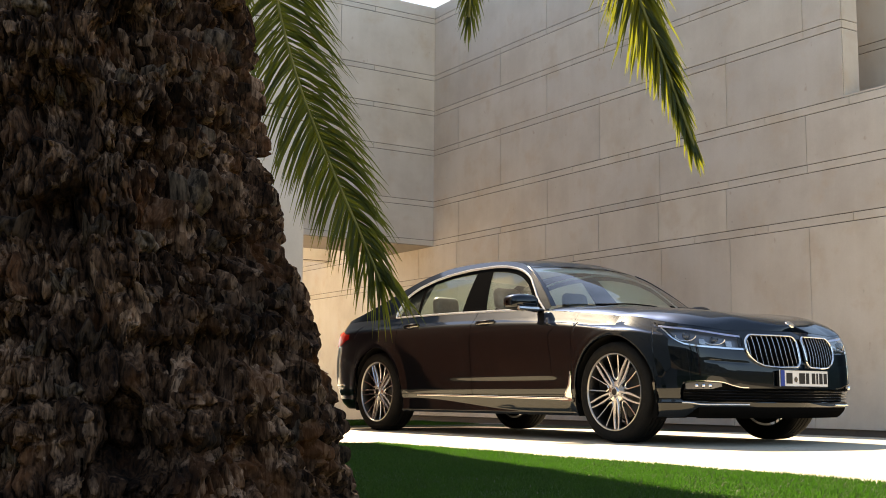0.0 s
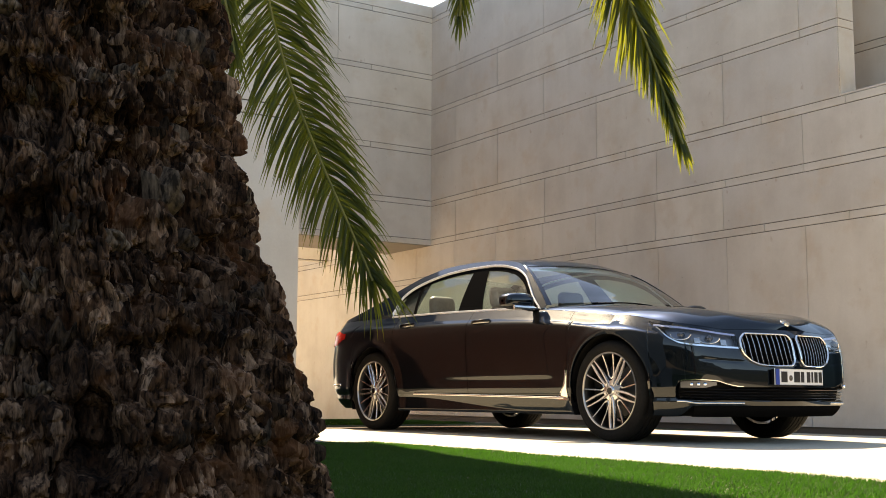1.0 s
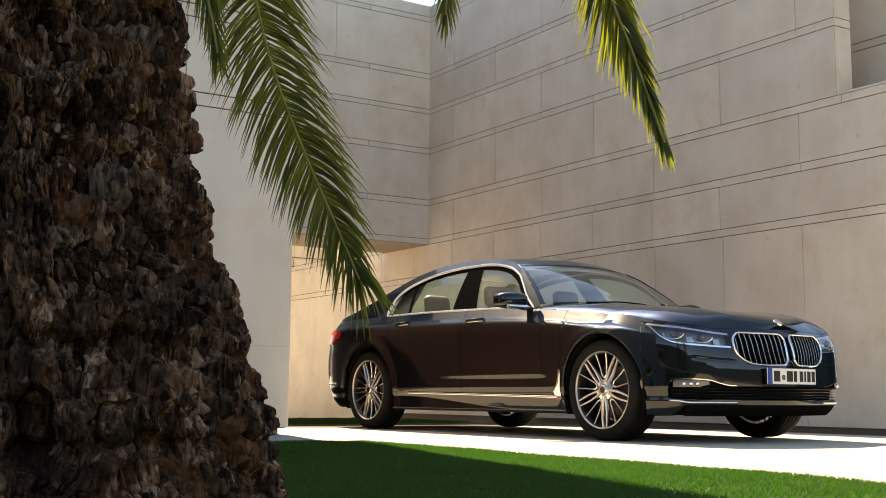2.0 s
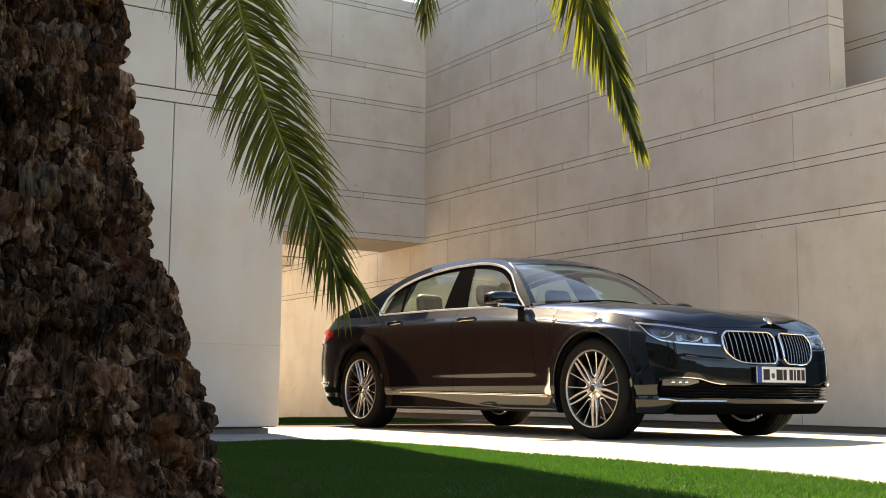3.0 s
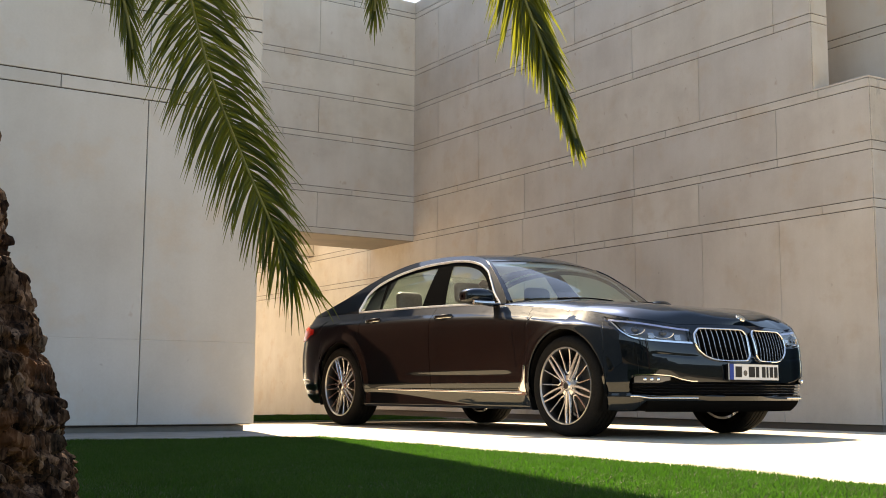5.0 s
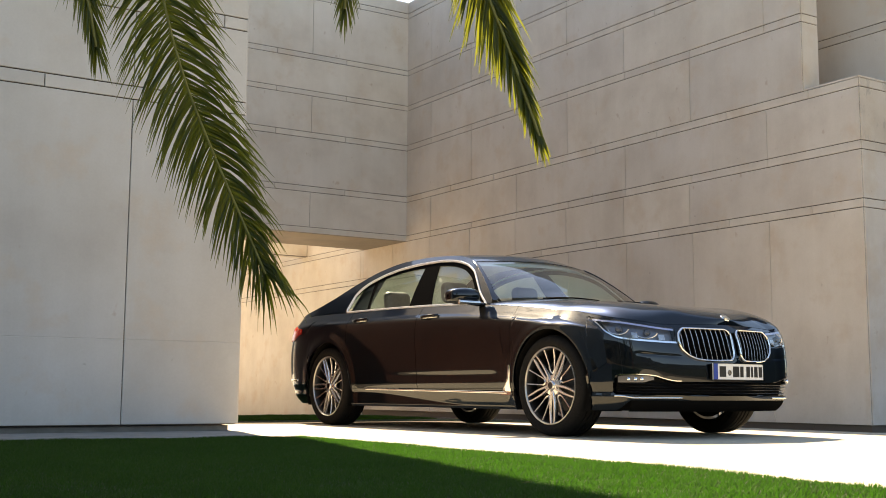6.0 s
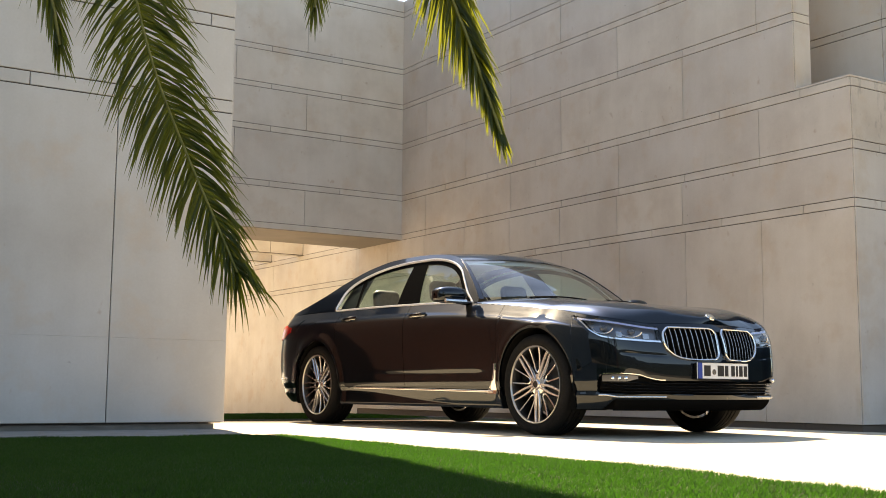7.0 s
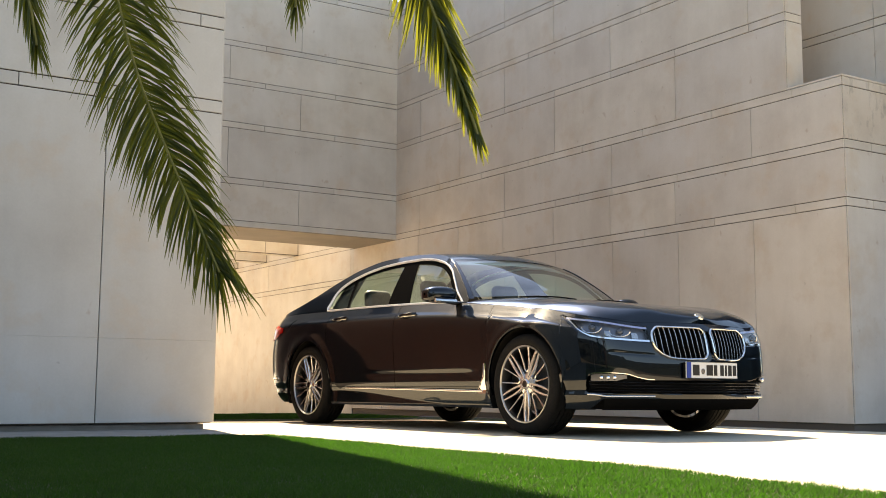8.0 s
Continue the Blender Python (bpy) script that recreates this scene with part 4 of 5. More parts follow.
def pillar(name, x0, x1, n, t1):
    xe = np.linspace(x0, x1, n)
    edge = side_wall(xe, rail(xe))
    t = np.linspace(0, t1, 8)[None, :]
    y = edge[:, 1:2] * (1 - t)
    x = xe[:, None] + bow(xe)[:, None] * (1 - (1 - t) ** 2)
    top = np.maximum(crown(xe)[:, None], rail(xe)[:, None] + 0.004)
    z = edge[:, 2:3] + (top - edge[:, 2:3]) * (1 - (1 - t) ** 2.1)
    both(name, np.stack([x, y, z], -1), PAINT, car, fold=False)


pillar("front_pillar", -0.80, -1.33, 40, 0.038)
pillar("rear_pillar", -2.78, -3.95, 40, 0.155)

# side windows, chrome frames and black pillars
for side in (1, -1):
    S = np.array([1, side, 1])
    for nm, a, b in (("rear_side_window", -3.015, -1.85), ("front_side_window", -1.85, -0.875)):
        xs = np.linspace(a, b, 60)
        U, Z = span(xs, lambda x: belt(x) + 0.004, lambda x: np.maximum(sash(x), belt(x) + 0.006), 14)
        part(nm, grid_mesh(nm, side_wall(U, Z, 0.010) * S, side > 0), GLASS, car, "lightly green side window").visible_shadow = False
    xs = np.linspace(-3.02, -0.86, 110)
    top = side_wall(xs, np.maximum(sash(xs), belt(xs)))
    low = side_wall(xs[::-1], belt(xs[::-1]) + 0.004)
    loop = np.concatenate([top, low[1:-1]], 0)
    loop[:, 1] -= 0.004
    part("window_trim", tube("window_trim", loop * S, 0.008, 0.0125, True, 8, (0.0, -0.5, 1.0)), TRIM, car, "chrome window surround with its sky reflection put in as near-white")
    # black seal inside the bright surround
    xs = np.linspace(-3.015, -0.90, 120)
    lo = lambda x: np.maximum(belt(x) + 0.002, sash(x) - 0.046 - 0.012 * smooth(-1.45, -1.1, x))
    U, Z = span(xs, lo, lambda x: np.maximum(sash(x), belt(x) + 0.004), 4)
    part("window_seal", grid_mesh("window_seal", side_wall(U, Z, 0.004) * S, side > 0), MATT, car, "black seal round the side windows")
    for nm, x0, taper, lean, wide in (("door_pillar", -1.97, 0.40, -0.08, 0.35), ("quarter_bar", -2.67, 0.0, -0.12, 0.045)):
        t = np.linspace(0, 1, 14)[:, None] * np.ones((1, 6))
        w = np.linspace(0, 1, 6)[None] * np.ones((14, 1))
        x = x0 + lean * t + wide * (1 - taper * t) * w
        z = (belt(x) + 0.006) * (1 - t) + (sash(x) - 0.002) * t
        part(nm, grid_mesh(nm, side_wall(x, z, 0.003) * S, side > 0), MATT, car, "black window pillar")
    # door mirror on its foot
    mirror = part("door_mirror", (lambda a, b, c: grid_mesh("door_mirror", np.stack([
        -0.935 + (0.085 + 0.02 * np.cos(c)) * np.sign(np.cos(b)) * np.abs(np.cos(b)) ** 0.7 * np.sin(a) ** 0.55 - 0.03 * np.cos(a),
        (-1.020 - 0.125 * np.cos(a)) * side,
        1.045 + 0.066 * np.sign(np.sin(b)) * np.abs(np.sin(b)) ** 0.8 * np.sin(a) ** 0.5], -1), side > 0, True))(
        *(lambda A, B: (A, B, A))(*np.meshgrid(np.linspace(0.02, np.pi - 0.02, 24), np.linspace(0, 2 * np.pi, 32, endpoint=False)))), PAINT, car, "body-coloured door mirror")
    part("mirror_foot", tube("mirror_foot", np.array([(-0.89, -0.84, 0.985), (-0.91, -0.90, 0.985), (-0.935, -0.965, 0.998)]) * S, 0.035, 0.016), BLACK, mirror, "black mirror foot")
    part("mirror_trim", tube("mirror_trim", np.array([(-0.85, y, 0.990 + 0.01 * abs(y + 1.02)) for y in np.linspace(-0.92, -1.12, 12)]) * S, 0.016, 0.018), SATIN, mirror, "silver strip under the mirror")
    # chrome line up the hood's edge beside the windscreen and a filler at the mirror
    xs = np.linspace(-0.80, -1.33, 40)
    p = side_wall(xs, rail(xs))
    p[:, 1] *= side
    p[:, 2] += 0.002
    part("roof_trim", tube("roof_trim", p, 0.005, 0.005), BLACK, car, "black seal beside the windscreen")
for y in (-0.55, 0.15):
    wp = np.array([(-0.47 - 0.08 * abs(y + 0.55 * t), y + 0.55 * t, 1.026 + 0.016 * math.sin(math.pi * t * 0.9)) for t in np.linspace(0, 1, 14)])
    part("wiper", tube("wiper", wp, 0.008, 0.006), PLASTIC, car, "black wiper")

# --- underside and wheel houses
part("underbody", box_mesh("underbody", (-4.0, -0.62, 0.17), (0.72, 0.62, 0.34), 0.03), PLASTIC, car, "dark underbody")
part("bulkhead", box_mesh("bulkhead", (-0.62, -0.80, 0.32), (-0.48, 0.80, 0.88), 0.01), PLASTIC, car)
part("cabin_floor", box_mesh("cabin_floor", (-3.0, -0.82, 0.30), (-0.5, 0.82, 0.36), 0.01), DARKTRIM, car)
part("boot_floor", box_mesh("boot_floor", (-4.1, -0.60, 0.34), (-2.95, 0.60, 0.95), 0.02), DARKTRIM, car)


def wheel_house(xc, side):
    a = np.linspace(-0.45, np.pi + 0.45, 30)
    ys = np.linspace(-0.93, -0.58, 4)
    P = np.stack([xc + (ARCH_R + 0.004) * np.cos(a)[:, None] + 0 * ys, side * (0 * a[:, None] + ys), AXLE_Z + (ARCH_R + 0.004) * np.sin(a)[:, None] + 0 * ys], -1)
    part("wheel_house", grid_mesh("wheel_house", P, side > 0), PLASTIC, car, "black wheel-arch liner")


# --- wheels
R_TYRE, R_RIM = 0.364, 0.278


def make_wheel():
    """A wheel whose outer face looks along -y."""
    w = empty("wheel")
    w.parent = car
    w["label"] = "black tyre on a bright multi-spoke alloy wheel"
    prof = [(R_RIM - 0.01, -0.098), (R_RIM + 0.004, -0.112), (R_RIM + 0.020, -0.122), (R_RIM + 0.045, -0.126), (R_TYRE - 0.022, -0.119), (R_TYRE - 0.007, -0.106), (R_TYRE - 0.001, -0.085)]
    for y in (-0.055, -0.015, 0.025, 0.065):
        prof += [(R_TYRE, y - 0.012), (R_TYRE, y + 0.010), (R_TYRE - 0.008, y + 0.012), (R_TYRE - 0.008, y + 0.018), (R_TYRE, y + 0.020)]
    prof += [(R_TYRE - 0.002, 0.100), (R_TYRE - 0.02, 0.120), (R_RIM + 0.02, 0.124), (R_RIM - 0.01, 0.10)]
    part("tyre", lathe("tyre", prof, 72), RUBBER, w, "black low-profile tyre")
    rim = part("rim", lathe("rim", [(R_RIM + 0.003, -0.110), (R_RIM + 0.001, -0.117), (R_RIM - 0.004, -0.118), (R_RIM - 0.008, -0.114), (R_RIM - 0.010, -0.106)], 72), ALLOY, w, "machined alloy rim")
    part("barrel", lathe("barrel", [(R_RIM - 0.011, -0.107), (R_RIM - 0.018, -0.09), (R_RIM - 0.022, -0.03), (R_RIM - 0.024, 0.09)], 72), STEEL, rim, "dark inner barrel")

    def spoke(name, a0, r0, a1, r1, w0, w1, y0, y1, mat):
        t = np.linspace(0, 1, 8)
        r, a = r0 + (r1 - r0) * t, a0 + (a1 - a0) * t
        c = np.stack([r * np.cos(a), 0 * t, r * np.sin(a)], -1)
        d = _unit(np.gradient(c, axis=0))
        s = np.stack([d[:, 2], 0 * t, -d[:, 0]], -1)
        half = (w0 + (w1 - w0) * t)[:, None]
        y = (y0 + (y1 - y0) * t ** 1.6)[:, None] * np.array([0, 1, 0])
        e = np.array([0, 0.03, 0])
        k = np.array([0, 0.006, 0])
        P = np.stack([c - s * half + y + e, c - s * half + y + k, c - s * half * 0.6 + y, c + s * half * 0.6 + y, c + s * half + y + k, c + s * half + y + e], 0)
        part(name, grid_mesh(name, P, True), mat, rim)

    for i in range(5):
        a = math.radians(58 + 72 * i)
        b = a + math.radians(36)
        for k in (-1, 1):
            spoke("spoke", a + k * 0.22, 0.042, a + k * 0.068, R_RIM - 0.010, 0.0105, 0.0082, -0.100, -0.108, SATIN)
            spoke("spoke", b + k * 0.20, 0.112, b + k * 0.20, R_RIM - 0.010, 0.0060, 0.0070, -0.082, -0.105, SATIN)
        p = np.array([((0.112 - 0.022 * math.cos(s * 7.5)) * math.cos(b + s), -0.074, (0.112 - 0.022 * math.cos(s * 7.5)) * math.sin(b + s)) for s in np.linspace(-0.20, 0.20, 10)])
        part("spoke_bridge", tube("spoke_bridge", p, 0.009, 0.010, False, 8, (0, 1, 0)), SATIN, rim)
        bolt = bmesh.new()
        bmesh.ops.create_cone(bolt, cap_ends=True, segments=10, radius1=0.009, radius2=0.009, depth=0.02)
        part("bolt", bolt, CHROME, rim).matrix_basis = pose(0.056 * math.cos(a), -0.094, 0.056 * math.sin(a), 90)
    part("hub", lathe("hub", [(0.0001, -0.108), (0.030, -0.108), (0.036, -0.102), (0.040, -0.095), (0.075, -0.088), (0.085, -0.06), (0.085, 0.02)], 40), SATIN, rim)
    part("hub_cap", lathe("hub_cap", [(0.0001, -0.1095), (0.024, -0.1095), (0.026, -0.107)], 24), BLACK, rim, "dark hub cap")
    part("brake_disc", lathe("brake_disc", [(0.06, -0.005), (0.19, -0.005), (0.195, 0.0), (0.195, 0.025), (0.06, 0.03)], 48), STEEL, w, "steel brake disc")
    part("brake_shield", lathe("brake_shield", [(0.03, 0.055), (0.20, 0.060), (0.232, 0.085), (0.236, 0.090)], 40), PLASTIC, w, "dark shield behind the brake disc")
    part("brake_caliper", box_mesh("brake_caliper", (-0.235, -0.045, -0.09), (-0.13, 0.05, 0.09), 0.012), PLASTIC, w, "dark brake caliper")
    return w


wheel = make_wheel()
wheel.matrix_basis = pose(0, -0.818, AXLE_Z)
for xc, side in ((-WHEELBASE, 1), (0, -1), (-WHEELBASE, -1)):
    copy_thing(wheel, pose(xc, -0.818 * side, AXLE_Z, 0, 0, 0 if side > 0 else 180) @ pose(0, 0, 0, 0, 20 * (xc < 0), 0))
for xc in (0.0, -WHEELBASE):
    for side in (1, -1):
        wheel_house(xc, side)


# --- cabin fittings
def cushion(name, lo, hi, r, parent, material, lean=0.0, label=""):
    bm = bmesh.new()
    bmesh.ops.create_cube(bm, size=1.0)
    lo, hi = Vector(lo), Vector(hi)
    for v in bm.verts:
        v.co = (lo + hi) / 2 + Vector(a * b for a, b in zip(v.co, hi - lo))
    bmesh.ops.bevel(bm, geom=list(bm.edges), offset=r, segments=4, affect="EDGES", profile=0.5)
    for v in bm.verts:
        v.co.x -= lean * (v.co.z - lo.z)
    for f in bm.faces:
        f.smooth = True
    return part(name, bm, material, parent, label)


for y in (-0.40, 0.40):
    for x, tall in ((-1.76, 1.02), (-2.70, 1.0)):
        seat = cushion("seat", (x - 0.02, y - 0.26, 0.36), (x + 0.50, y + 0.26, 0.58), 0.06, car, SEAT, 0.0, "grey-beige leather seat")
        cushion("seat_back", (x - 0.12, y - 0.25, 0.52), (x + 0.05, y + 0.25, tall + 0.03), 0.06, seat, SEAT, 0.22)
        cushion("headrest", (x - 0.18, y - 0.14, tall + 0.05), (x - 0.07, y + 0.14, tall + 0.24), 0.054, seat, SEAT, 0.12, "grey-beige headrest")
        for k in (-0.07, 0.07):
            part("headrest_post", tube("headrest_post", [(x - 0.13, y + k, tall - 0.03), (x - 0.13, y + k, tall + 0.10)], 0.007), CHROME, seat)
part("dashboard", box_mesh("dashboard", (-0.98, -0.78, 0.62), (-0.50, 0.78, 0.975), 0.06), DARKTRIM, car, "dark dashboard")
wheel_pts = np.array([(-1.08 - 0.05 * math.sin(a), 0.40 + 0.185 * math.cos(a), 0.90 + 0.175 * math.sin(a)) for a in np.linspace(0, 2 * math.pi, 40, endpoint=False)])
part("steering_wheel", tube("steering_wheel", wheel_pts, 0.016, 0.016, True, 10, (1, 0, 0)), DARKTRIM, car, "dark steering wheel")
for side in (1, -1):
    xs = np.linspace(-2.95, -0.75, 30)
    U, Z = span(xs, lambda x: np.full(x.shape, 0.38), lambda x: belt(x) - 0.004, 8)
    P = skin(U, Z)
    P[..., 1] = (P[..., 1] + 0.09) * side
    part("door_lining", grid_mesh("door_lining", P, side < 0), LEATHER, car, "pale door lining")
P = dome(-1.30, -2.80, 30, 0.04, bow) - np.array([0, 0, 0.03])
part("headliner", grid_mesh("headliner", P, True), LINING, car, "pale roof lining")
for side in (1, -1):
    xs = np.linspace(-3.06, -2.70, 20)
    U, Z = span(xs, lambda x: belt(x) - 0.02, lambda x: np.maximum(sash_top(x) + 0.03, belt(x)), 6)
    part("pillar_lining", grid_mesh("pillar_lining", side_wall(U, Z, 0.045) * np.array([1, side, 1]), side > 0), DARKTRIM, car, "dark lining of the rear pillar")
part("parcel_shelf", box_mesh("parcel_shelf", (-3.45, -0.62, 0.97), (-2.85, 0.62, 0.99), 0.005), LEATHER, car)


# ---------------------------------------------------------------- palm
def hash3(i, j, k, seed):
    h = (i * 374761393 + j * 668265263 + k * 2147483647 + seed * 974634777) & 0xFFFFFFFF
    h = ((h ^ (h >> 13)) * 1274126177) & 0xFFFFFFFF
    return ((h ^ (h >> 16)) & 0xFFFF) / 65535.0


def vnoise(p, seed=0):
    """Smooth noise from -1 to 1 for an array of places."""
    i = np.floor(p).astype(np.int64)
    f = p - i
    f = f * f * (3 - 2 * f)
    out = 0
    for dx in (0, 1):
        for dy in (0, 1):
            for dz in (0, 1):
                w = (f[..., 0] if dx else 1 - f[..., 0]) * (f[..., 1] if dy else 1 - f[..., 1]) * (f[..., 2] if dz else 1 - f[..., 2])
                out = out + w * hash3(i[..., 0] + dx, i[..., 1] + dy, i[..., 2] + dz, seed)
    return out * 2 - 1


TRUNK_X, TRUNK_Y = 0.913, 0.892
trunk_r = curve((-0.1, 0.42), (0.10, 0.330), (0.20, 0.306), (0.26, 0.290), (0.33, 0.273), (0.42, 0.250), (0.50, 0.233), (0.70, 0.209), (0.90, 0.195), (1.3, 0.19), (2.4, 0.21), (2.9, 0.25))
trunk_lean = curve((-0.1, 0.0), (0.30, 0.0), (0.50, -0.015), (0.85, -0.045), (2.9, -0.10))


def cells(p, q, seed, jitter=0.75):
    """For places on a grid of jittered cells: how far from the nearest cleft, and the cell's own chance number."""
    i, j = np.floor(p).astype(np.int64), np.floor(q).astype(np.int64)
    best, second, own = np.full(p.shape, 9.0), np.full(p.shape, 9.0), np.zeros(p.shape)
    for di in (-1, 0, 1):
        for dj in (-1, 0, 1):
            a, b = i + di, j + dj
            k = np.full(p.shape, 3)
            x = a + 0.5 + jitter * (hash3(a, b, k, seed) - 0.5) + 0.5 * (b % 2)
            x = np.where(x - p > 1.5, x - 1, x)
            y = b + 0.5 + 0.6 * jitter * (hash3(a, b, k, seed + 1) - 0.5)
            d = np.hypot(x - p, y - q)
            closer = d < best
            second = np.where(closer, best, np.minimum(second, d))
            own = np.where(closer, hash3(a, b, k, seed + 2), own)
            best = np.where(closer, d, best)
    return second - best, own


def bark_depth(a, z):
    """Relief of the trunk: blocky stubs of old leaf bases in broken rows, split by clefts, some of them rotted away."""
    s = a * 0.27
    q = np.stack([s * 16, z * 16, 0 * s], -1)
    s2 = s + 0.009 * vnoise(q, 1) + 0.0045 * vnoise(q * 3.3, 13) + 0.0018 * vnoise(q * 9, 15)
    z2 = z + 0.008 * vnoise(q, 2) + 0.0045 * vnoise(q * 3.3, 14) + 0.0018 * vnoise(q * 9, 16)
    big, chance = cells(s2 / 0.031, z2 / 0.050, 31)
    small, own = cells(s2 / 0.0110, z2 / 0.021, 47)
    n = lambda f, g, k: vnoise(np.stack([s2 * f, z2 * g, 0 * s], -1), k)
    stub = smooth(0.0, 0.30, big) * 0.008 + (chance - 0.5) * 0.006 - smooth(0.80, 0.86, chance) * 0.018
    lobe = (smooth(0.0, 0.35, small) * 0.0065 + (own - 0.5) * 0.009) * (0.45 + 0.55 * smooth(-0.25, 0.25, n(20, 14, 21)))
    fray = n(230, 42, 9) * 0.0048 + n(420, 160, 8) * 0.0020 + n(36, 22, 10) * 0.004 - smooth(0.55, 0.95, np.cos((z2 + 0.02 * n(5, 5, 22)) * 2 * math.pi / 0.118)) * 0.009
    hollow = smooth(0.15, 0.45, n(24, 15, 17)) * 0.022
    return stub + lobe + fray - hollow - 0.003


nz = 520
ang = np.r_[np.linspace(-3.0, 0.75, 760, endpoint=False), np.linspace(0.75, 2 * math.pi - 3.0, 120, endpoint=False)]
zz = np.r_[np.linspace(-0.06, 1.10, nz), np.linspace(1.12, 2.9, 90)]
A, ZZ = np.meshgrid(ang, zz, indexing="ij")
R = trunk_r(ZZ) + bark_depth(A, ZZ)
P = np.stack([R * np.cos(A) + 0.839 * trunk_lean(ZZ), R * np.sin(A) - 0.544 * trunk_lean(ZZ), ZZ], -1)
_k = Mat("palm bark", 0.95, Specular_IOR_Level=0.15)
_flake = _k.voronoi(1.0, _k.stretch(66, 66, 44), "Color")
_kc = _k.ramp(_flake, (0.20, (0.007112, 0.003391, 0.001827)), (0.45, (0.04264, 0.02031, 0.01089)), (0.64, (0.1168, 0.06392, 0.03843)), (0.85, (0.3048, 0.193, 0.1323)))
_kn = _k.ramp(_k.noise(1.0, 5, 0.66, _k.stretch(46, 46, 24)), (0.38, (0.006096, 0.002907, 0.001827)), (0.49, (0.04064, 0.01929, 0.00999)), (0.60, (0.1216, 0.06486, 0.03843)), (0.70, (0.3048, 0.1853, 0.1233)))
_kc = _k.mix(0.5, _kc, _kn)
_kc = _k.mix(1.0, _kc, _k.ramp(_k.noise(1.0, 4, 0.6, _k.stretch(230, 230, 38)), (0.36, (0.16, 0.145, 0.135)), (0.60, (1.75, 1.70, 1.65))), "MULTIPLY")
_kc = _k.mix(_k.ramp(_k.noise(17, 3), (0.56, (0, 0, 0)), (0.68, (0.55, 0.55, 0.55))), _kc, (0.14, 0.0547, 0.0234))
_kc = _k.mix(1.0, _kc, _k.ramp(_k.noise(9, 3, 0.6), (0.36, (0.5, 0.47, 0.45)), (0.62, (1.35, 1.32, 1.30))), "MULTIPLY")
BARK = _k.color(_kc).bump(_k.noise(1.0, 3, 0.6, _k.stretch(160, 160, 60)), 0.6, 0.004).m
_c2 = Mat("torn leaf base", 0.9, Specular_IOR_Level=0.15)
_cc = _c2.ramp(_c2.random(), (0.0, (0.040, 0.022, 0.013)), (0.5, (0.080, 0.053, 0.036)), (1.0, (0.19, 0.136, 0.098)))
_cc = _c2.mix(1.0, _cc, _c2.ramp(_c2.noise(1.0, 4, 0.65, _c2.stretch(95, 95, 34)), (0.38, (0.147, 0.132, 0.1242)), (0.60, (1.3, 1.22, 1.15))), "MULTIPLY")
FIBRE = _c2.color(_cc).bump(_c2.noise(1.0, 3, 0.6, _c2.stretch(120, 120, 45)), 0.5, 0.004).m
palm = tagged(empty("palm_tree", pose(TRUNK_X, TRUNK_Y, 0)), "palm with a thick rough fibrous trunk on the lawn", "palm tree")
part("trunk", grid_mesh("trunk", P, True, True), BARK, palm, "rough brown trunk with torn leaf bases")


def tuft_mesh(seed):
    """The stub of an old leaf base: a thick rounded block with clefts down its face and a worn upper end, buried at its sides."""
    rng = np.random.default_rng(seed)
    u, v = np.meshgrid(np.linspace(-1, 1, 30), np.linspace(0, 1, 20), indexing="ij")
    wide, tall, deep = rng.uniform(0.014, 0.026), rng.uniform(0.036, 0.058), rng.uniform(0.002, 0.007)
    k = seed * 7
    wob = vnoise(np.stack([u * 1.2 + k, v * 2, 0 * u], -1), 3)
    soft = vnoise(np.stack([u * 2.2 + k, 0 * v, 0 * u], -1), 5)
    x = u * wide * (1 - 0.18 * (1 - v) + 0.22 * wob) + 0.004 * wob
    z = v * tall * (0.82 + 0.26 * soft)
    body = (1 - np.abs(u) ** 4) * smooth(0.0, 0.50, v) * smooth(1.02, 0.80, v)
    cleft = 0
    for c in rng.uniform(-0.85, 0.85, rng.integers(3, 6)):
        bend = 0.22 * vnoise(np.stack([v * 2.5 + c * 9, 0 * v + k, 0 * v], -1), 4)
        cleft = cleft + np.exp(-(((u - c - bend) / rng.uniform(0.05, 0.11)) ** 2)) * rng.uniform(0.003, 0.008)
    rough = vnoise(np.stack([u * 4 + k, v * 3, 0 * u], -1), 9) * 0.0042 + vnoise(np.stack([u * 9 + k, v * 5, 0 * u], -1), 8) * 0.0026
    y = 0.028 - (deep * (0.6 + 0.5 * v) + 0.028) * body ** 0.5 + (cleft - rough) * np.sqrt(np.maximum(body, 0))
    return grid_mesh("leaf_base", np.stack([x, y, z], -1), False)


TUFTS = [tuft_mesh(40 + i) for i in range(24)]
for s in TUFTS:
    s.materials.append(FIBRE)
_rng = random.Random(7)


def on_trunk(a, z, sink):
    r = float(trunk_r(z)) + min(max(float(bark_depth(np.array([a]), np.array([z]))[0]), -0.012), 0.004) - sink
    return Matrix.Translation((r * math.cos(a) + 0.839 * float(trunk_lean(z)), r * math.sin(a) - 0.544 * float(trunk_lean(z)), z)) @ Matrix.Rotation(a + math.pi / 2, 4, "Z")


for row in range(17):
    for col in range(18):
        if _rng.random() < 0.5:
            continue
        a = math.radians(-158 + col * 9.6 + 4.8 * (row % 2) + _rng.uniform(-5, 5))
        z = 0.06 + row * 0.056 + _rng.uniform(-0.018, 0.018)
        ob = new("leaf_base", _rng.choice(TUFTS))
        ob.parent = palm
        ob.matrix_basis = on_trunk(a, z, _rng.uniform(0.000, 0.007)) @ pose(0, 0, 0, _rng.uniform(-7, 5), _rng.uniform(-9, 9), 0) @ Matrix.Scale(_rng.uniform(0.6, 1.0), 4)

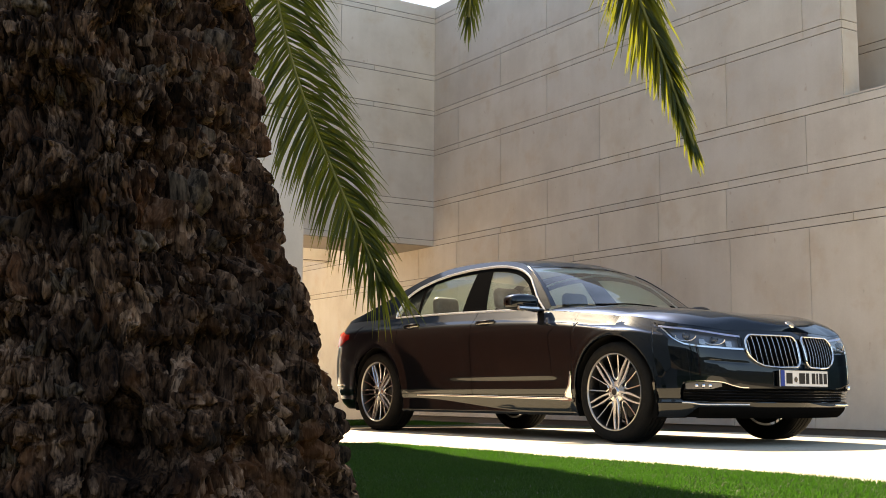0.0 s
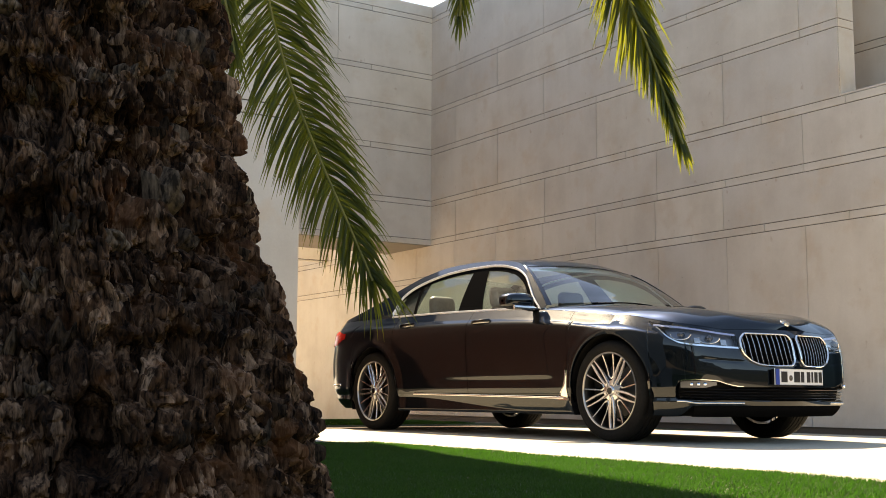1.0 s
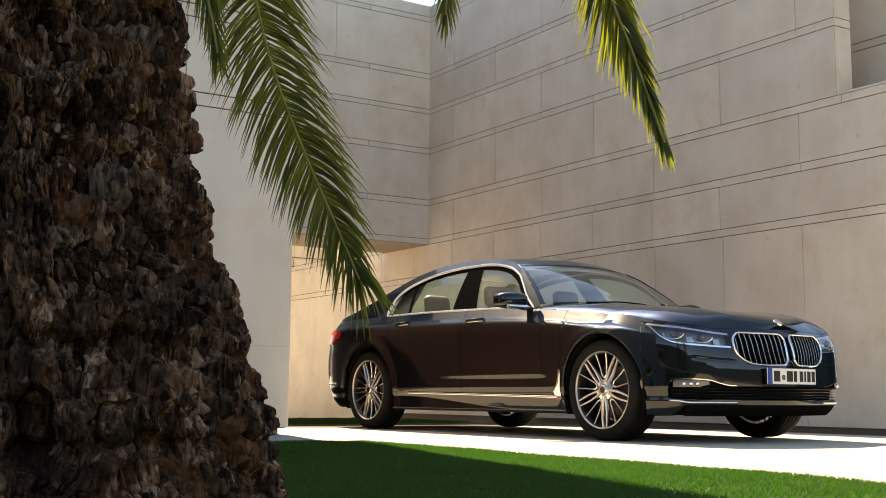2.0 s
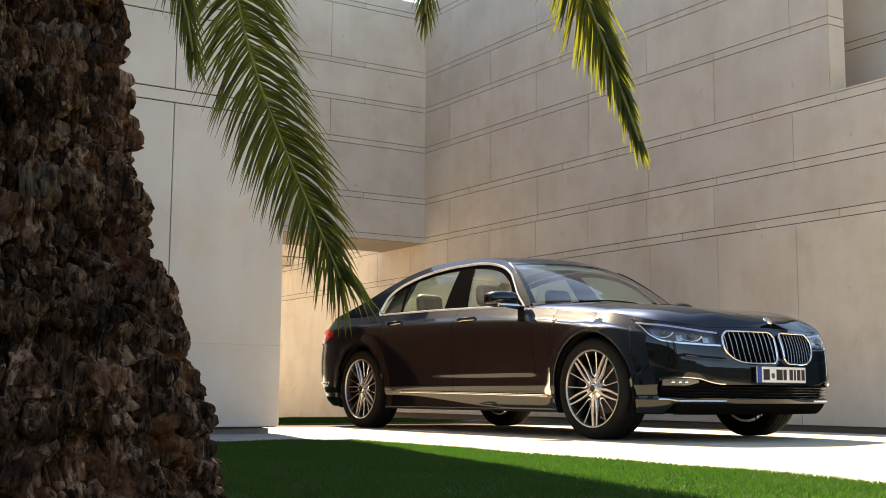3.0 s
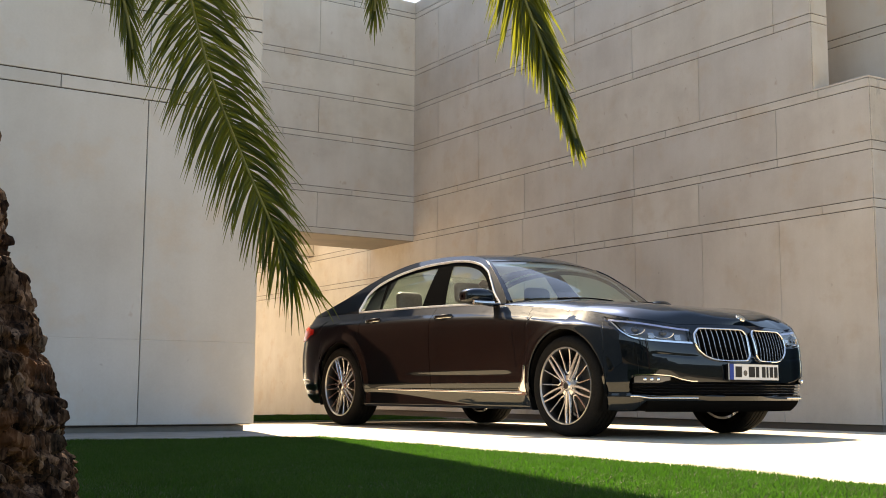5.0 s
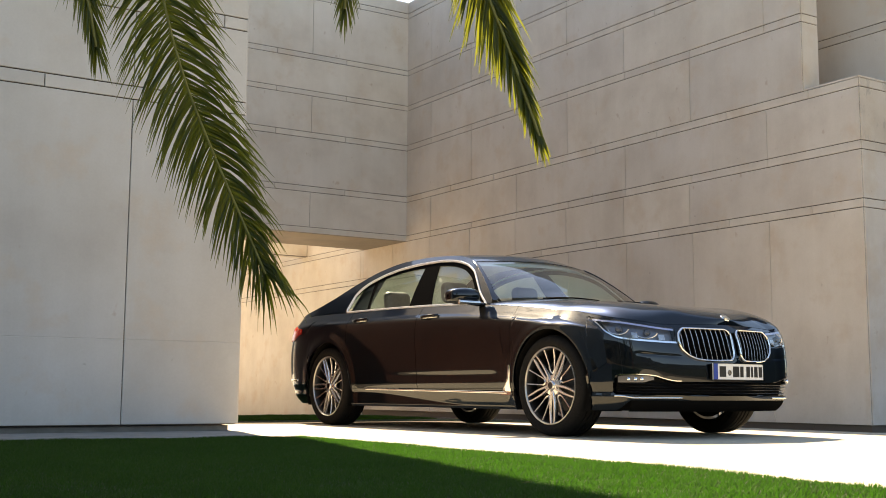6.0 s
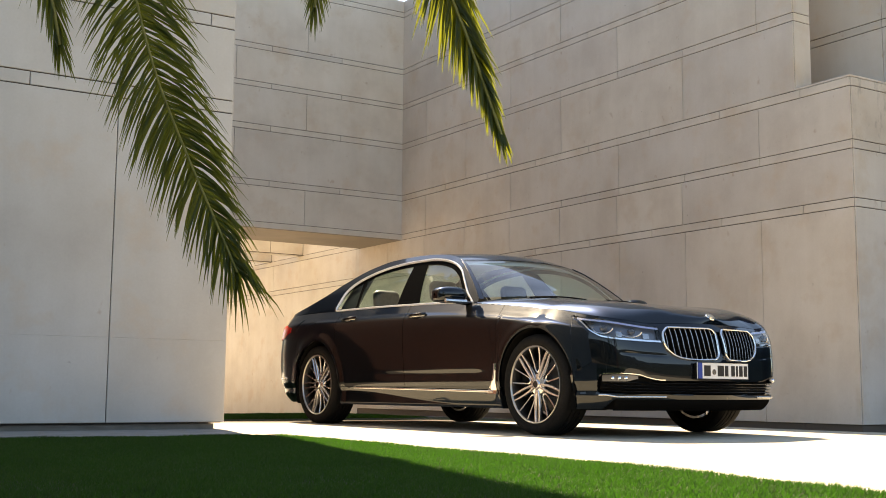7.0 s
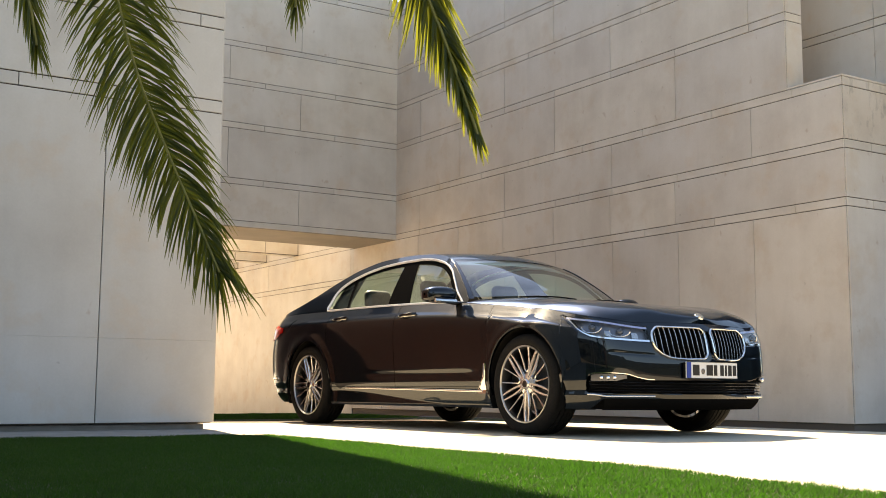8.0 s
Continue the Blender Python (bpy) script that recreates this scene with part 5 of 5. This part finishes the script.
_l = Mat("palm leaflet", 0.48, Specular_IOR_Level=0.30)
_lc = _l.ramp(_l.island(), (0.0, (0.008, 0.016, 0.004)), (0.5, (0.019, 0.034, 0.008)), (1.0, (0.055, 0.074, 0.018)))
_l.color(_l.mix(1.0, _lc, _l.ramp(_l.noise(6, 3), (0.3, (0.8, 0.85, 0.8)), (0.7, (1.15, 1.1, 1.0))), "MULTIPLY"))


LEAF = leafy(_l, (0.44, 0.465, 0.05, 1), 0.28)
_m = Mat("leaf rib", 0.5)
RIB = _m.color(_m.ramp(_m.noise(20, 3), (0.3, (0.16, 0.15, 0.03)), (0.7, (0.28, 0.25, 0.06)))).m


def bez(pts, n):
    """A smooth line through points."""
    pts = np.asarray(pts, float)
    s = np.r_[0, np.cumsum(np.linalg.norm(np.diff(pts, axis=0), axis=1))]
    t = np.linspace(0, s[-1], n)
    return np.stack([curve(*zip(s, pts[:, k]))(t) for k in range(3)], -1)


def frond_meshes(path, leaf, spacing, seed, first=0.0, side_dir=None, droop=0.6, spread=1.0, taper=0.22, broad=0.0040):
    """The rib of one frond along a path from its base to its tip, and the places and faces of each leaflet."""
    rng = np.random.default_rng(seed)
    total = np.linalg.norm(np.diff(path, axis=0), axis=1).sum()
    rib_n = 60
    line = bez(path, rib_n)
    tan = _unit(np.gradient(line, axis=0))
    made = []
    count = int(total * (1 - first) / spacing)
    s_line = np.linspace(0, 1, rib_n)
    segs = 5
    faces = [f for j in range(segs) for f in ((3 * j, 3 * j + 1, 3 * j + 4, 3 * j + 3), (3 * j + 1, 3 * j + 2, 3 * j + 5, 3 * j + 4))]
    for i in range(count):
        for k in (-1, 1):
            s = min(first + (1 - first) * (i + 0.5 * (k > 0) * rng.random() + 0.3 * rng.random()) / count, 0.999)
            p = np.array([np.interp(s, s_line, line[:, c]) for c in range(3)])
            t = _unit(np.array([np.interp(s, s_line, tan[:, c]) for c in range(3)]))
            side = np.asarray(side_dir, float) if side_dir is not None else np.cross(t, (0, 0, 1))
            side = _unit(side - t * (side @ t))
            up = np.cross(side, t)
            f = (s - first) / (1 - first)
            long = leaf * (0.75 + 0.25 * math.sin(math.pi * min(f / 0.8, 1.0))) * (1.0 - taper * max(0.0, f - 0.6) / 0.4) * (0.85 + 0.3 * rng.random())
            fan = 1 - float(smooth(0.72, 1.0, f)) * rng.random()
            d = _unit(k * side * spread * fan * (1.15 - 0.42 * f) + t * (0.50 + 0.70 * f + 0.14 * rng.standard_normal()) + up * (0.20 * rng.standard_normal() + 0.12))
            w = broad * (0.8 + 0.4 * rng.random())
            verts = []
            q = p.copy()
            wd = _unit(np.cross(d, up + 0.35 * rng.standard_normal(3)))
            fold = _unit(np.cross(wd, d))
            for j in range(segs + 1):
                g = j / segs
                half = w * (0.55 + 0.6 * math.sin(math.pi * min(1, g * 0.8 + 0.15))) * (1 - g ** 3) + 0.0004
                verts += [q - wd * half, q + fold * half * 0.5, q + wd * half]
                d = _unit(d + np.array([0, 0, -droop * (0.10 + 0.12 * g) * (0.6 + 0.8 * rng.random())]))
                q = q + d * long / segs
            made.append(verts)
    return tube("rib", line, 0.0055, 0.005), made, faces


def frond(path, leaf, spacing, seed, parent, single=True, **kw):
    """A frond; with single, each leaflet is a piece of its own."""
    rib, made, faces = frond_meshes(path, leaf, spacing, seed, **kw)
    f = empty("frond")
    f.parent = parent
    f["label"] = "long feathery green palm frond"
    part("rib", rib, RIB, f)
    if single:
        for verts in made:
            part("leaflet", mesh_of("leaflet", verts, faces, True), LEAF, f)
    else:
        n = len(made[0])
        part("foliage", mesh_of("foliage", [v for vs in made for v in vs], [tuple(i + n * k for i in q) for k in range(len(made)) for q in faces], True), LEAF, f)["kind"] = "stuff"
    return f


def local(*pts):
    return [(x - TRUNK_X, y - TRUNK_Y, z) for x, y, z in pts]


HEART = (0.86, 0.89, 2.85)
VIEW_SIDE = (0.839, -0.544, 0.0)
frond(local(HEART, (1.55, 2.1, 3.45), (2.20, 3.40, 2.80), (2.367, 3.619, 1.90), (2.458, 3.597, 1.56), (2.590, 3.554, 1.22), (2.70, 3.505, 0.955), (2.785, 3.475, 0.755)), 0.34, 0.0080, 31, palm, first=0.66, side_dir=VIEW_SIDE, droop=1.3, spread=1.35, taper=0.05, broad=0.0045)
frond(local(HEART, (1.9, 1.5, 3.2), (2.68, 1.95, 2.2), (2.80, 1.985, 1.50), (2.858, 1.963, 1.335), (2.914, 1.942, 1.172), (2.955, 1.925, 1.045)), 0.25, 0.0066, 32, palm, first=0.66, side_dir=VIEW_SIDE, spread=0.48, taper=0.50, broad=0.0040)
frond(local(HEART, (2.0, 2.1, 3.2), (2.75, 2.80, 2.5), (2.825, 2.90, 1.88), (2.832, 2.93, 1.695)), 0.26, 0.0075, 33, palm, first=0.7, side_dir=VIEW_SIDE, spread=0.75, taper=0.4, broad=0.0026)
frond(local(HEART, (1.3, 1.8, 3.1), (1.70, 2.60, 2.3), (1.82, 2.74, 1.58), (1.85, 2.735, 1.45), (1.875, 2.74, 1.34)), 0.26, 0.0095, 34, palm, first=0.66, side_dir=VIEW_SIDE, spread=0.5, taper=0.4, broad=0.003)
# the rest of the crown, over the view
for i in range(26):
    a = i * 2.39996
    reach, top, end = _rng.uniform(1.6, 2.3), _rng.uniform(3.4, 4.6), _rng.uniform(2.9, 3.9)
    ca, sa = math.cos(a), math.sin(a)
    path = [(HEART[0] - TRUNK_X + ca * reach * k, sa * reach * k, z) for k, z in ((0.02, 2.85), (0.25, 2.85 + (top - 2.85) * 0.6), (0.6, top), (0.88, (top + end) / 2 + 0.15), (1.0, end))]
    frond(path, 0.42, 0.030, 100 + i, palm, False, first=0.12)

# ---------------------------------------------------------------- lawn blades
def blades(name, n, poly, z0, tall, wide, seed, label):
    rng = np.random.default_rng(seed)
    poly = np.asarray(poly, float)
    lo, hi = poly.min(0), poly.max(0)
    p = lo + rng.random((int(n * 1.6), 2)) * (hi - lo)
    p = p[sdf(p[:, 0], p[:, 1], poly) < 0.012 * rng.random(len(p))][:n]
    n = len(p)
    a = rng.random(n) * 2 * np.pi
    h = tall * (0.55 + 0.6 * rng.random(n)) * (0.85 + 0.25 * vnoise(np.stack([p[:, 0] * 5, p[:, 1] * 5, 0 * a], -1), 21))
    lean = rng.standard_normal((n, 2)) * 0.45
    w = wide * (0.7 + 0.6 * rng.random(n))
    c, s = np.cos(a) * w / 2, np.sin(a) * w / 2
    V = np.zeros((n, 5, 3))
    V[:, 0] = np.stack([p[:, 0] - c, p[:, 1] - s, np.full(n, z0)], -1)
    V[:, 1] = np.stack([p[:, 0] + c, p[:, 1] + s, np.full(n, z0)], -1)
    mid = p + lean * h[:, None] * 0.35
    V[:, 2] = np.stack([mid[:, 0] + c * 0.8, mid[:, 1] + s * 0.8, z0 + h * 0.6], -1)
    V[:, 3] = np.stack([mid[:, 0] - c * 0.8, mid[:, 1] - s * 0.8, z0 + h * 0.6], -1)
    tip = p + lean * h[:, None]
    V[:, 4] = np.stack([tip[:, 0], tip[:, 1], z0 + h], -1)
    i = np.arange(n) * 5
    loops = np.concatenate([np.stack([i, i + 1, i + 2, i + 3], -1), np.stack([i + 3, i + 2, i + 4], -1)], 1)
    me = bpy.data.meshes.new(name)
    me.vertices.add(n * 5)
    me.vertices.foreach_set("co", V.reshape(-1).astype(np.float32))
    me.loops.add(n * 7)
    me.loops.foreach_set("vertex_index", loops.reshape(-1).astype(np.int32))
    me.polygons.add(n * 2)
    me.polygons.foreach_set("loop_start", np.stack([np.arange(n) * 7, np.arange(n) * 7 + 4], -1).reshape(-1).astype(np.int32))
    me.update(calc_edges=True)
    return tagged(part(name, me, GRASS), label, "grass", kind="stuff")


near = [(0.6, 0.4), (3.58, 0.4), (3.70, 1.06), (3.93, 2.64), (3.93, 5.48), (2.46, 5.62), (1.4, 5.66), (0.6, 3.0)]
blades("grass", 420000, near, 0.023, 0.021, 0.0029, 11, "short dense green lawn grass")
blades("grass_bed", 50000, [(4.4, 10.17), (7.9, 10.17), (7.9, 12.28), (4.4, 12.28)], -0.004, 0.024, 0.006, 12, "lawn grass in the shade")
